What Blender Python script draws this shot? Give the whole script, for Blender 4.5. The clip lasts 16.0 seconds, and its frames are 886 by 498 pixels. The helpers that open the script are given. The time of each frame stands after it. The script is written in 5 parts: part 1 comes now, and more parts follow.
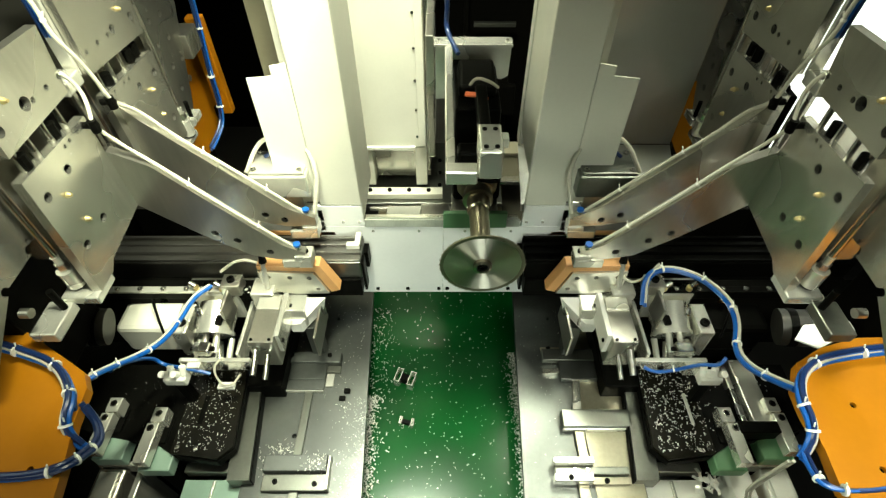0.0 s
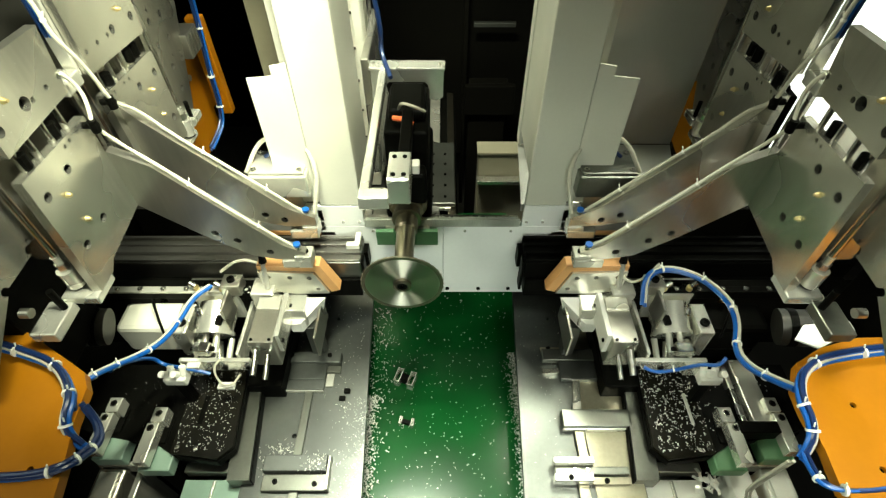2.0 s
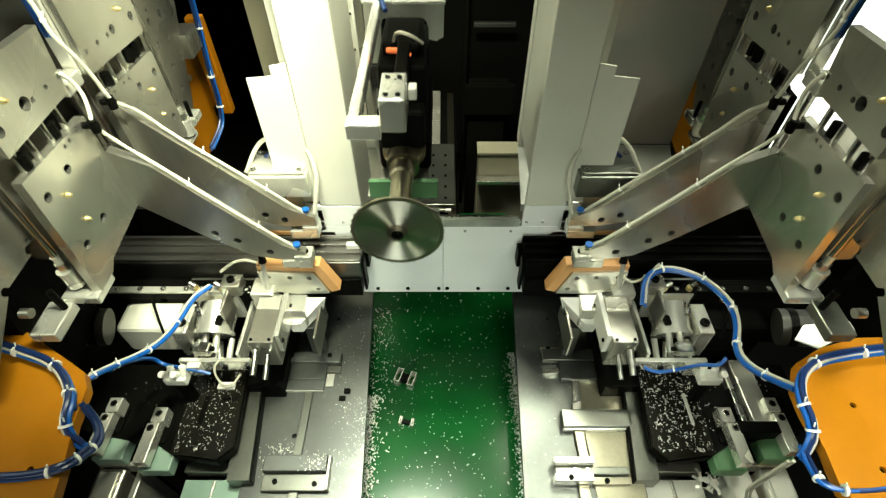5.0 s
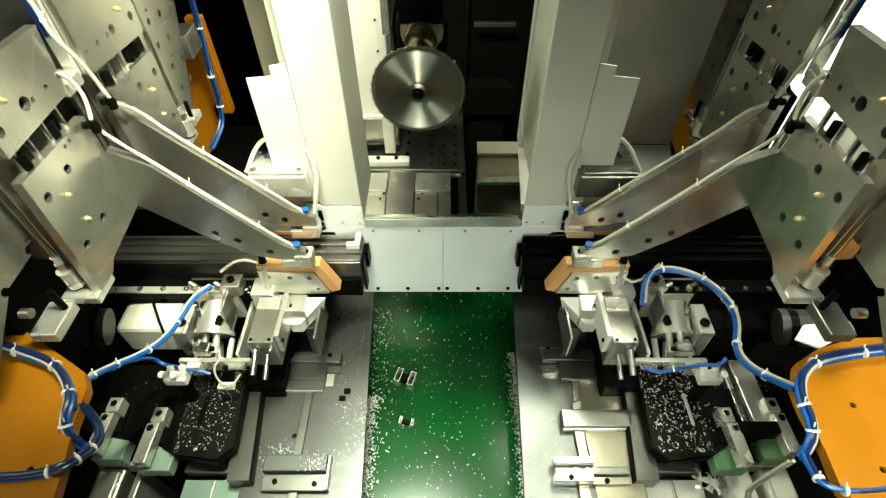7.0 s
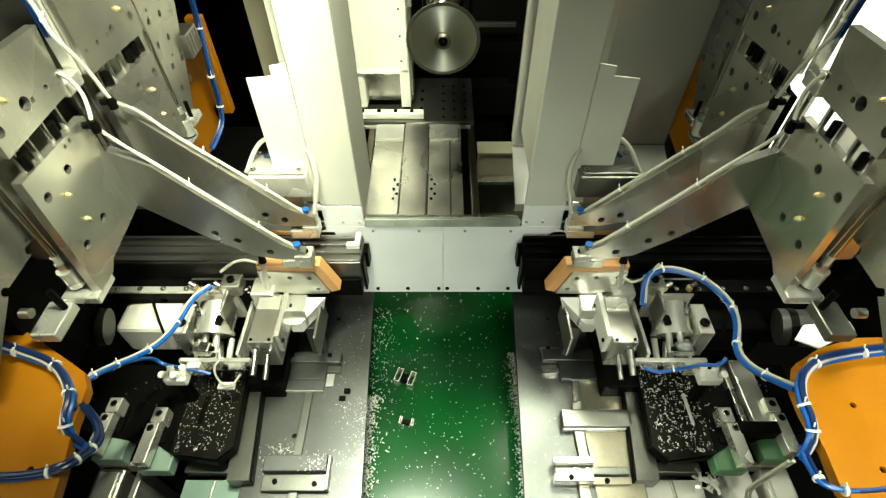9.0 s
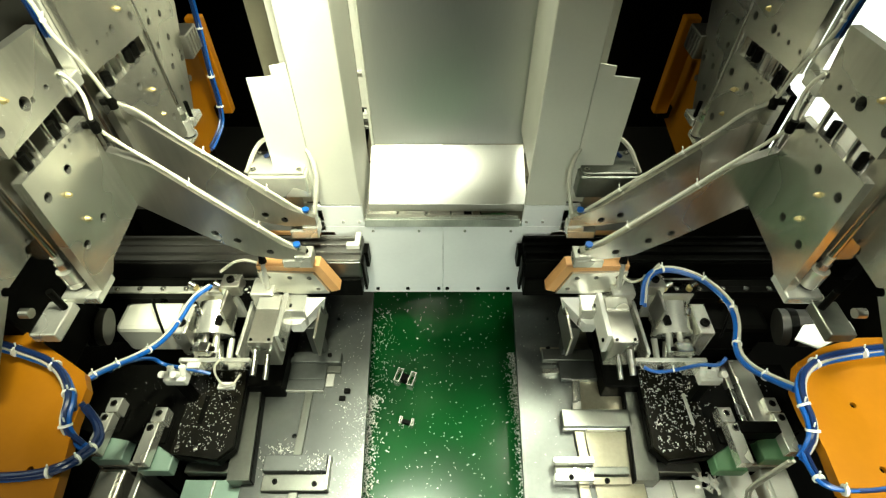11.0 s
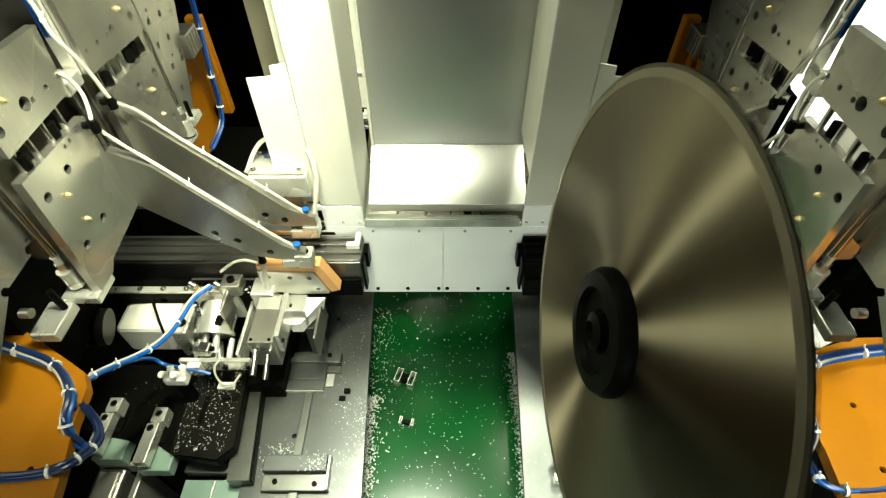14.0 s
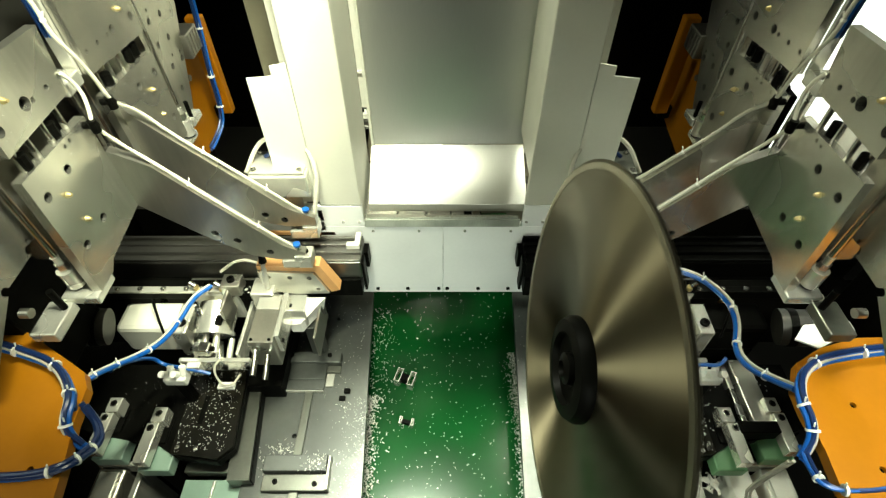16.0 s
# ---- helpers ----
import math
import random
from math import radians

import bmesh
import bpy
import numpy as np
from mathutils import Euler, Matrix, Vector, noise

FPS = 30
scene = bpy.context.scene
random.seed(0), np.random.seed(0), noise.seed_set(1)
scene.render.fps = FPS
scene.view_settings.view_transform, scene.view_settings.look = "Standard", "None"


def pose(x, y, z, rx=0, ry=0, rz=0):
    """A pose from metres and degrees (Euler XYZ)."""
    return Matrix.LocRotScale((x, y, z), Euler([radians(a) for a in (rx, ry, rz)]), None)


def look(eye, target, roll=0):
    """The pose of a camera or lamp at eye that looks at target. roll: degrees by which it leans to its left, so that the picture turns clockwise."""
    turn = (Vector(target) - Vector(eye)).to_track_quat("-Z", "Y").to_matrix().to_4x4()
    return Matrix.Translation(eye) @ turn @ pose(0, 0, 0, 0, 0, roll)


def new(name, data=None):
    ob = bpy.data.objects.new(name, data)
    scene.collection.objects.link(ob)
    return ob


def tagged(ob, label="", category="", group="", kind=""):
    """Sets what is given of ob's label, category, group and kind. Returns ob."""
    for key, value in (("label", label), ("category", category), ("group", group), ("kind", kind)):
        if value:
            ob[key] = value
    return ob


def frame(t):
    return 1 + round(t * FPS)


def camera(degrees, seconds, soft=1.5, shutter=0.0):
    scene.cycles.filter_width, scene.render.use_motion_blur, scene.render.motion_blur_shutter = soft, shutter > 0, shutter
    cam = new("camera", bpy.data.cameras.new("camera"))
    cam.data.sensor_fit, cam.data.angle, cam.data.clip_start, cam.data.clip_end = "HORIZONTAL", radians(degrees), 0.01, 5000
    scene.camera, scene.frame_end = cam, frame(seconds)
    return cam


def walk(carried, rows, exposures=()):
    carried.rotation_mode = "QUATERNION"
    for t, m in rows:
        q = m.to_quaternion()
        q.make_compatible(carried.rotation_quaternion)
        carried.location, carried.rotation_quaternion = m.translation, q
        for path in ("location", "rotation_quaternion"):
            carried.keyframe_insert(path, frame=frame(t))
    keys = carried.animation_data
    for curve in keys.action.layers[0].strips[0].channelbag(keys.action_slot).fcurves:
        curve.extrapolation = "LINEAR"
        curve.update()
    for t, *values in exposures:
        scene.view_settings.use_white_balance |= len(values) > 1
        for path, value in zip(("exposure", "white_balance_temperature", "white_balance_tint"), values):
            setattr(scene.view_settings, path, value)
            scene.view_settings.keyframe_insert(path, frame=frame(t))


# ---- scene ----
# ---- camera: fixed over the machine, looking down and in ----
EYE = (0.0, -0.888, 1.22)
cam = camera(82.14, 16.0, soft=1.3, shutter=0.5)
walk(cam, [(0, pose(*EYE, 42, 0, 0)), (16, pose(*EYE, 42, 0, 0))], exposures=[(0, 0.0, 6600, -4), (16, 0.0, 6600, -4)])

# ---- light ----
world = bpy.data.worlds.new("workshop")
scene.world = world
world.use_nodes = True
world.node_tree.nodes["Background"].inputs[0].default_value = (0.75, 0.85, 0.8, 1)
world.node_tree.nodes["Background"].inputs[1].default_value = 0.002


def area_light(name, eye, target, sx, sy, watts, col, spread):
    d = bpy.data.lights.new(name, "AREA")
    d.shape, d.size, d.size_y, d.energy, d.color = "RECTANGLE", sx, sy, watts, col
    d.spread = radians(spread)
    ob = new(name, d)
    ob.matrix_basis = look(eye, target)
    return ob


area_light("unseen_lamp", (-0.15, -0.33, 1.46), (-0.56, -0.02, 0.40), 0.40, 0.06, 7.0, (1.0, 0.97, 0.78), 60)
# narrow beam added to brighten the near end of the belt
area_light("unseen_lamp", (-0.16, -0.22, 1.50), (-0.10, -0.66, -0.10), 0.30, 0.06, 3.8, (1.0, 0.98, 0.84), 34)
# added fill that brightens the boxes and casting at lower right
area_light("unseen_lamp", (0.74, -0.84, 1.28), (0.68, -0.50, 0.0), 0.4, 0.07, 2.6, (1.0, 0.98, 0.88), 70)
area_light("unseen_lamp", (0.70, 0.20, 1.60), (0.36, -0.42, 0.0), 0.55, 0.34, 2.0, (1.0, 0.98, 0.82), 42)
area_light("bay_lamp", (-0.12, 0.22, 1.55), (-0.12, 0.95, 0.10), 0.30, 0.08, 9.5, (1.0, 0.97, 0.80), 70)
# added low front fill that lifts the skirt, sill and column feet
area_light("fill_light", (0.0, -2.4, 0.95), (0.0, 0.0, 0.10), 0.8, 0.25, 1.7, (0.98, 1.0, 0.92), 40)
# two added fills from the left, for blade streaks and the right tower
area_light("fill_light", (-1.6, -1.0, 1.5), (0.40, -0.5, 0.45), 0.10, 0.7, 2.2, (1.0, 0.99, 0.82), 60)
area_light("fill_light", (-1.2, 0.45, 2.2), (0.40, -0.55, 0.5), 0.10, 0.7, 2.6, (1.0, 0.99, 0.82), 60)


# ---- materials ----
def mat(name, col, rough=0.5, metal=0.0, var=0.15, scale=30.0, bump=0.1, stain=0.1, spec=0.5, stretch=(1, 1, 1), rand=0.0):
    m = bpy.data.materials.new(name)
    m.use_nodes = True
    nt = m.node_tree
    b = nt.nodes["Principled BSDF"]
    N, L = nt.nodes.new, nt.links.new
    tc = N("ShaderNodeTexCoord")
    mp = N("ShaderNodeMapping")
    mp.inputs["Scale"].default_value = stretch
    L(tc.outputs["Object"], mp.inputs[0])
    n1 = N("ShaderNodeTexNoise")
    n1.inputs["Scale"].default_value, n1.inputs["Detail"].default_value = scale * 12, 4
    n2 = N("ShaderNodeTexNoise")
    n2.inputs["Scale"].default_value, n2.inputs["Detail"].default_value = scale * 0.4, 2.5
    L(mp.outputs[0], n1.inputs[0])
    L(tc.outputs["Object"], n2.inputs[0])
    r1 = N("ShaderNodeMapRange")
    r1.inputs[3].default_value, r1.inputs[4].default_value = 1 - var, 1 + var
    L(n1.outputs[0], r1.inputs[0])
    r2 = N("ShaderNodeMapRange")
    r2.interpolation_type = "SMOOTHSTEP"
    r2.inputs[1].default_value, r2.inputs[2].default_value = 0.22, 0.78
    r2.inputs[3].default_value, r2.inputs[4].default_value = 1 + stain, 1 - stain * 2
    L(n2.outputs[0], r2.inputs[0])
    mul = N("ShaderNodeMath")
    mul.operation = "MULTIPLY"
    L(r1.outputs[0], mul.inputs[0])
    L(r2.outputs[0], mul.inputs[1])
    last = mul
    if rand:
        oi = N("ShaderNodeObjectInfo")
        r3 = N("ShaderNodeMapRange")
        r3.inputs[3].default_value, r3.inputs[4].default_value = 1 - rand, 1 + rand
        L(oi.outputs["Random"], r3.inputs[0])
        last = N("ShaderNodeMath")
        last.operation = "MULTIPLY"
        L(mul.outputs[0], last.inputs[0])
        L(r3.outputs[0], last.inputs[1])
    vm = N("ShaderNodeVectorMath")
    vm.operation = "SCALE"
    vm.inputs[0].default_value = col
    L(last.outputs[0], vm.inputs["Scale"])
    L(vm.outputs[0], b.inputs["Base Color"])
    rr = N("ShaderNodeMapRange")
    rr.inputs[3].default_value, rr.inputs[4].default_value = max(0.03, rough - 0.1), min(1, rough + 0.12)
    L(n2.outputs[0], rr.inputs[0])
    L(rr.outputs[0], b.inputs["Roughness"])
    b.inputs["Metallic"].default_value = metal
    b.inputs["Specular IOR Level"].default_value = spec
    if bump:
        bp = N("ShaderNodeBump")
        bp.inputs["Strength"].default_value, bp.inputs["Distance"].default_value = bump, 0.002
        L(n1.outputs[0], bp.inputs["Height"])
        L(bp.outputs[0], b.inputs["Normal"])
    return m


def blade_metal(name, col, rough):
    """Turned steel: the grain runs in circles round the arbor, so highlights stretch along the radius."""
    m = mat(name, col, rough, 1.0, 0.06, 20, 0.0, 0.06)
    nt = m.node_tree
    N, L = nt.nodes.new, nt.links.new
    tc = N("ShaderNodeTexCoord")
    flat = N("ShaderNodeVectorMath")
    flat.operation = "MULTIPLY"
    flat.inputs[1].default_value = (1, 1, 0)
    L(tc.outputs["Object"], flat.inputs[0])
    unit = N("ShaderNodeVectorMath")
    unit.operation = "NORMALIZE"
    L(flat.outputs[0], unit.inputs[0])
    turn = N("ShaderNodeVectorTransform")
    turn.vector_type, turn.convert_from, turn.convert_to = "VECTOR", "OBJECT", "WORLD"
    L(unit.outputs[0], turn.inputs[0])
    b = nt.nodes["Principled BSDF"]
    b.inputs["Anisotropic"].default_value = 1.0
    L(turn.outputs[0], b.inputs["Tangent"])
    for link in list(b.inputs["Roughness"].links):
        nt.links.remove(link)
    b.inputs["Roughness"].default_value = rough
    return m


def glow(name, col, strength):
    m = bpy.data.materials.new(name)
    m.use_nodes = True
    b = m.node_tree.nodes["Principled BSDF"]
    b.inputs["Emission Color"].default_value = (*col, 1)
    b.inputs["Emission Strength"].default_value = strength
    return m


M_PAINT = mat("cream_machine_paint", (0.66, 0.65, 0.56), 0.42, 0, 0.03, 12, 0.04, 0.05)
M_SHEET = mat("brushed_sheet", (0.60, 0.60, 0.56), 0.3, 0.75, 0.06, 5, 0.02, 0.08, stretch=(12, 1, 0.4))
M_SKIRT = mat("white_sheet", (0.86, 0.87, 0.85), 0.45, 0.0, 0.03, 10, 0.03, 0.04)
M_ALU = mat("milled_aluminium", (0.62, 0.605, 0.54), 0.27, 0.93, 0.12, 8, 0.04, 0.28, stretch=(1, 1, 0.15))
M_ALUB = mat("bright_aluminium", (0.82, 0.81, 0.73), 0.24, 0.72, 0.08, 20, 0.06, 0.12)
M_TABLE = mat("scuffed_table_plate", (0.135, 0.142, 0.134), 0.36, 0.85, 0.16, 7, 0.08, 0.3)
M_TABLEBAR = mat("dull_stop_bar_steel", (0.19, 0.195, 0.17), 0.32, 0.9, 0.12, 12, 0.06, 0.2)
M_OILY = mat("oily_steel_plate", (0.40, 0.37, 0.27), 0.3, 0.75, 0.16, 9, 0.08, 0.3)
M_BED = mat("oily_black_bed", (0.009, 0.008, 0.005), 0.35, 0.0, 0.3, 20, 0.12, 0.35, spec=0.12)
M_STEEL = mat("ground_steel", (0.55, 0.54, 0.5), 0.25, 1.0, 0.08, 20, 0.04, 0.08)
M_WAY = mat("ground_slideway", (0.78, 0.76, 0.66), 0.26, 0.8, 0.14, 10, 0.04, 0.3, stretch=(6, 0.4, 1))
M_BRONZE = mat("oiled_spindle_steel", (0.3, 0.27, 0.2), 0.3, 1.0, 0.1, 20, 0.05, 0.12)
M_BLACK = mat("black_oxide", (0.0025, 0.0025, 0.002), 0.45, 0.0, 0.2, 16, 0.08, 0.15, spec=0.04)
M_ANOD = mat("anodised_profile", (0.30, 0.29, 0.27), 0.34, 1.0, 0.08, 16, 0.03, 0.1, stretch=(0.2, 8, 8))
M_ORANGE = mat("orange_casting_paint", (0.36, 0.135, 0.004), 0.45, 0, 0.05, 8, 0.05, 0.1, spec=0.18)
M_PAD = mat("orange_urethane", (0.68, 0.36, 0.14), 0.5, 0, 0.05, 14, 0.05, 0.08)
M_GREEN = mat("green_painted_block", (0.12, 0.26, 0.13), 0.45, 0, 0.06, 14, 0.05, 0.1)
M_PALE = mat("pale_green_block", (0.26, 0.37, 0.30), 0.35, 0, 0.06, 14, 0.05, 0.12)
M_BELT = mat("green_conveyor_belt", (0.005, 0.062, 0.012), 0.2, 0, 0.08, 8, 0.05, 0.25, spec=0.14)
M_BLUE = mat("blue_air_hose", (0.006, 0.08, 0.34), 0.3, 0, 0.04, 14, 0.0, 0.05)
M_NAVY = mat("dark_blue_hose", (0.005, 0.02, 0.085), 0.3, 0, 0.04, 14, 0.0, 0.05)
M_CLEAR = mat("milky_hose", (0.52, 0.50, 0.41), 0.25, 0, 0.04, 14, 0.0, 0.05)
M_WHITE = mat("white_nylon", (0.8, 0.79, 0.72), 0.45, 0, 0.04, 14, 0.0, 0.04)
M_BRASS = mat("brass_fitting", (0.72, 0.58, 0.28), 0.3, 0.8, 0.05, 20, 0.0, 0.05)
M_CHIP = mat("aluminium_chips", (0.85, 0.84, 0.78), 0.3, 0.35, 0.1, 20, 0.0, 0.05, rand=0.2)
# near-black that carries the shade of the bay and under the stations
M_DARK = mat("shade_black", (0.003, 0.0028, 0.002), 0.65, 0, 0.2, 6, 0.05, 0.2, spec=0.04)
M_WALLIN = mat("enclosure_grey", (0.024, 0.023, 0.019), 0.5, 0.2, 0.1, 6, 0.05, 0.15)
M_CABLE = mat("red_cable", (0.8, 0.16, 0.05), 0.4, 0, 0.05, 14, 0.0, 0.05)
M_BLADE = blade_metal("turned_blade_steel", (0.165, 0.142, 0.092), 0.40)
M_MILLBLADE = blade_metal("turned_disc_steel", (0.62, 0.60, 0.52), 0.5)
M_RIM = mat("carbide_rim", (0.20, 0.18, 0.13), 0.4, 0.9, 0.06, 20, 0.0, 0.05)
M_FILM = mat("scuffed_film_strip", (0.42, 0.44, 0.38), 0.4, 0.0, 0.25, 26, 0.1, 0.25, stretch=(3, 1, 0.3))
M_TAN = mat("tan_cabinet_paint", (0.24, 0.22, 0.155), 0.45, 0, 0.06, 8, 0.05, 0.15)
# emission stands in for the light of the hall
M_GLOW = glow("hall_glow", (1.0, 0.99, 0.93), 2.2)


# ---- mesh helpers ----
def bm_box(bm, x0, x1, y0, y1, z0, z1, m=None, bevel=0.0):
    r = bmesh.ops.create_cube(bm, size=1)
    vs = r["verts"]
    for v in vs:
        v.co = Vector(((x0 + x1) / 2 + v.co.x * (x1 - x0), (y0 + y1) / 2 + v.co.y * (y1 - y0), (z0 + z1) / 2 + v.co.z * (z1 - z0)))
    if bevel:
        es = list({e for v in vs for e in v.link_edges})
        r2 = bmesh.ops.bevel(bm, geom=es, offset=bevel, segments=2, profile=0.5, affect="EDGES")
        vs = list({v for f in r2["faces"] for v in f.verts} | {v for v in vs if v.is_valid})
    if m is not None:
        bmesh.ops.transform(bm, matrix=m, verts=vs)
    return vs


def box(x0, x1, y0, y1, z0, z1, bevel=0.0015, m=None):
    bm = bmesh.new()
    bm_box(bm, x0, x1, y0, y1, z0, z1, m, bevel)
    return bm


def bm_rod(bm, a, b, r, r2=None, seg=20):
    a, b = Vector(a), Vector(b)
    d = b - a
    m = Matrix.Translation((a + b) / 2) @ d.to_track_quat("Z", "Y").to_matrix().to_4x4()
    bmesh.ops.create_cone(bm, cap_ends=True, segments=seg, radius1=r, radius2=r if r2 is None else r2, depth=d.length, matrix=m)
    return bm


def rod(a, b, r, r2=None, seg=20):
    return bm_rod(bmesh.new(), a, b, r, r2, seg)


def lathe(profile, seg=48, ring=False):
    """Turned body round the z axis from (radius, z) steps, capped, or closed on itself as a ring."""
    bm = bmesh.new()
    rings = []
    for r, z in profile:
        rings.append([bm.verts.new((r * math.cos(i * math.tau / seg), r * math.sin(i * math.tau / seg), z)) for i in range(seg)])
    for a, b in zip(rings, rings[1:] + rings[:1] if ring else rings[1:]):
        for i in range(seg):
            bm.faces.new((a[i], a[(i + 1) % seg], b[(i + 1) % seg], b[i]))
    if not ring:
        bm.faces.new(rings[0][::-1])
        bm.faces.new(rings[-1])
    bmesh.ops.recalc_face_normals(bm, faces=bm.faces)
    return bm


def plate(outline, holes, thick, place):
    """A flat plate in its own x-y plane with round holes (x, y, r) cut through, thick along -z, set by place."""
    bm = bmesh.new()

    def ring(pts):
        vs = [bm.verts.new((x, y, 0)) for x, y in pts]
        return [bm.edges.new((vs[i], vs[(i + 1) % len(vs)])) for i in range(len(vs))]

    es = ring(outline)
    for hx, hy, hr in holes:
        es += ring([(hx + hr * math.cos(k * math.tau / 14), hy + hr * math.sin(k * math.tau / 14)) for k in range(14)])
    bmesh.ops.triangle_fill(bm, use_beauty=True, use_dissolve=False, edges=es, normal=(0, 0, 1))
    ex = bmesh.ops.extrude_face_region(bm, geom=list(bm.faces))
    bmesh.ops.translate(bm, verts=[v for v in ex["geom"] if isinstance(v, bmesh.types.BMVert)], vec=(0, 0, -thick))
    bmesh.ops.recalc_face_normals(bm, faces=bm.faces)
    bmesh.ops.transform(bm, matrix=place, verts=bm.verts)
    return bm


def facing_x(x):
    """Own x to world y, own y to world z, own z to world +x."""
    return Matrix(((0, 0, 1, x), (1, 0, 0, 0), (0, 1, 0, 0), (0, 0, 0, 1)))


def facing_front(y):
    """Own x to world x, own y to world z, own z to world -y."""
    return Matrix(((1, 0, 0, 0), (0, 0, -1, y), (0, 1, 0, 0), (0, 0, 0, 1)))


def facing_up(z):
    return Matrix.Translation((0, 0, z))


def hose(points, r, closed=False):
    """A tube along a smoothed line of points, as a mesh."""
    pts = [Vector(p) for p in points]
    for _ in range(3):
        q = [pts[0]]
        for a, b in zip(pts, pts[1:]):
            q += [a.lerp(b, 0.25), a.lerp(b, 0.75)]
        pts = q + [pts[-1]]
    bm = bmesh.new()
    rings, up, n = [], Vector((0.13, 0.2, 1)).normalized(), 8
    for i, p in enumerate(pts):
        d = (pts[min(i + 1, len(pts) - 1)] - pts[max(i - 1, 0)]).normalized()
        s = d.cross(up)
        s = s.normalized() if s.length > 1e-4 else Vector((1, 0, 0))
        u = s.cross(d)
        rings.append([bm.verts.new(p + r * (math.cos(k * math.tau / n) * s + math.sin(k * math.tau / n) * u)) for k in range(n)])
    for a, b in zip(rings, rings[1:]):
        for k in range(n):
            bm.faces.new((a[k], a[(k + 1) % n], b[(k + 1) % n], b[k]))
    bm.faces.new(rings[0][::-1])
    bm.faces.new(rings[-1])
    bmesh.ops.recalc_face_normals(bm, faces=bm.faces)
    return bm


SIDE = -1      # builders below give places of the left half; +1 mirrors them to the right


def mirrored(bm):
    if SIDE > 0:
        bmesh.ops.scale(bm, vec=(-1, 1, 1), verts=bm.verts)
        bmesh.ops.reverse_faces(bm, faces=bm.faces)
    return bm


def thing(name, loc, label, category, group="", kind=""):
    ob = new(name)
    ob.empty_display_size = 0.02
    x, y, z = loc
    ob.location = (x if SIDE < 0 else -x, y, z)
    return tagged(ob, label, category, group, kind)


def base_of(ob):
    p = Vector((0, 0, 0))
    while ob is not None:
        p += ob.location
        ob = ob.parent
    return p


def part(name, bm, material, parent, label="", smooth=False, at=None, mirror=True):
    """Links bm as one mesh under parent. at: where its own origin lies; else that of its parent."""
    if mirror:
        mirrored(bm)
    origin = base_of(parent) if at is None else Vector(at)
    bmesh.ops.translate(bm, vec=-origin, verts=bm.verts)
    me = bpy.data.meshes.new(name)
    bm.to_mesh(me)
    bm.free()
    for p in me.polygons:
        p.use_smooth = smooth
    if smooth:
        me.set_sharp_from_angle(angle=radians(35))
    me.materials.append(material)
    ob = new(name, me)
    ob.parent = parent
    ob.location = origin - base_of(parent)
    return tagged(ob, label)


def solo(name, bm, material, label, category="", group="", kind="", smooth=False):
    """A thing or a piece of the setting that is a single mesh."""
    mirrored(bm)
    lo = [min(v.co[i] for v in bm.verts) for i in range(3)]
    hi = [max(v.co[i] for v in bm.verts) for i in range(3)]
    base = Vector(((lo[0] + hi[0]) / 2, (lo[1] + hi[1]) / 2, lo[2]))
    bmesh.ops.translate(bm, vec=-base, verts=bm.verts)
    me = bpy.data.meshes.new(name)
    bm.to_mesh(me)
    bm.free()
    for p in me.polygons:
        p.use_smooth = smooth
    if smooth:
        me.set_sharp_from_angle(angle=radians(35))
    me.materials.append(material)
    ob = new(name, me)
    ob.location = base
    return tagged(ob, label, category, group, kind)


def bolts(parent, places, r=0.005, h=0.004, axis=(0, 0, 1), material=None, name="bolt"):
    """Socket-head screws, each a part on one shared mesh."""
    d = Vector(axis)
    me = None
    for p in places:
        x, y, z = p
        p = Vector((x if SIDE < 0 else -x, y, z))
        if me is None:
            bm = lathe([(r, 0), (r, h), (r * 0.55, h), (r * 0.5, h * 0.4)], 12)
            ax = Vector((d.x if SIDE < 0 else -d.x, d.y, d.z))
            bmesh.ops.transform(bm, matrix=ax.to_track_quat("Z", "Y").to_matrix().to_4x4(), verts=bm.verts)
            me = bpy.data.meshes.new(name)
            bm.to_mesh(me)
            bm.free()
            me.materials.append(material or M_STEEL)
        ob = new(name, me)
        ob.parent = parent
        ob.location = p - base_of(parent)

# ---- setting ----
def build_setting():
    global SIDE
    SIDE = -1
    solo("ground", box(-3, 3, -3, 3, -0.95, -0.9, 0), M_WALLIN, "grey concrete workshop floor under the machine", "floor", kind="structure")
    solo("backdrop_back", box(-3, 3, 2.2, 2.26, -0.9, 3.6, 0), M_DARK, "rear of the machine enclosure, its shade put into a near-black colour", "wall", kind="structure")
    solo("wall_left", box(-2.3, -2.24, -3, 2.2, -0.9, 3.6, 0), M_WALLIN, "dim grey workshop wall", "wall", kind="structure")
    solo("wall_right", box(2.24, 2.3, -3, 2.2, -0.9, 3.6, 0), M_WALLIN, "dim grey workshop wall", "wall", kind="structure")
    solo("wall_front", box(-3, 3, -3.06, -3, -0.9, 3.6, 0), M_WALLIN, "dim grey workshop wall", "wall", kind="structure")
    solo("ceiling", box(-3, 3, -3, 2.2, 3.6, 3.66, 0), M_WALLIN, "plain workshop ceiling", "ceiling", kind="structure")
    # glowing panel that stands in for the bright hall seen past the right-hand towers
    solo("backdrop_hall", box(1.18, 1.2, 0.36, 0.9, 0.08, 0.75, 0), M_GLOW, "glowing panel standing in for the bright hall beyond the machine", "backdrop", kind="structure")
    # the bay's darkness is put into this wall's colour
    solo("inner_wall", box(-0.62, 0.62, 1.5, 1.53, -0.6, 2.2, 0), M_DARK, "sheet wall behind the milling unit, coloured near-black for shade", "wall", kind="structure")


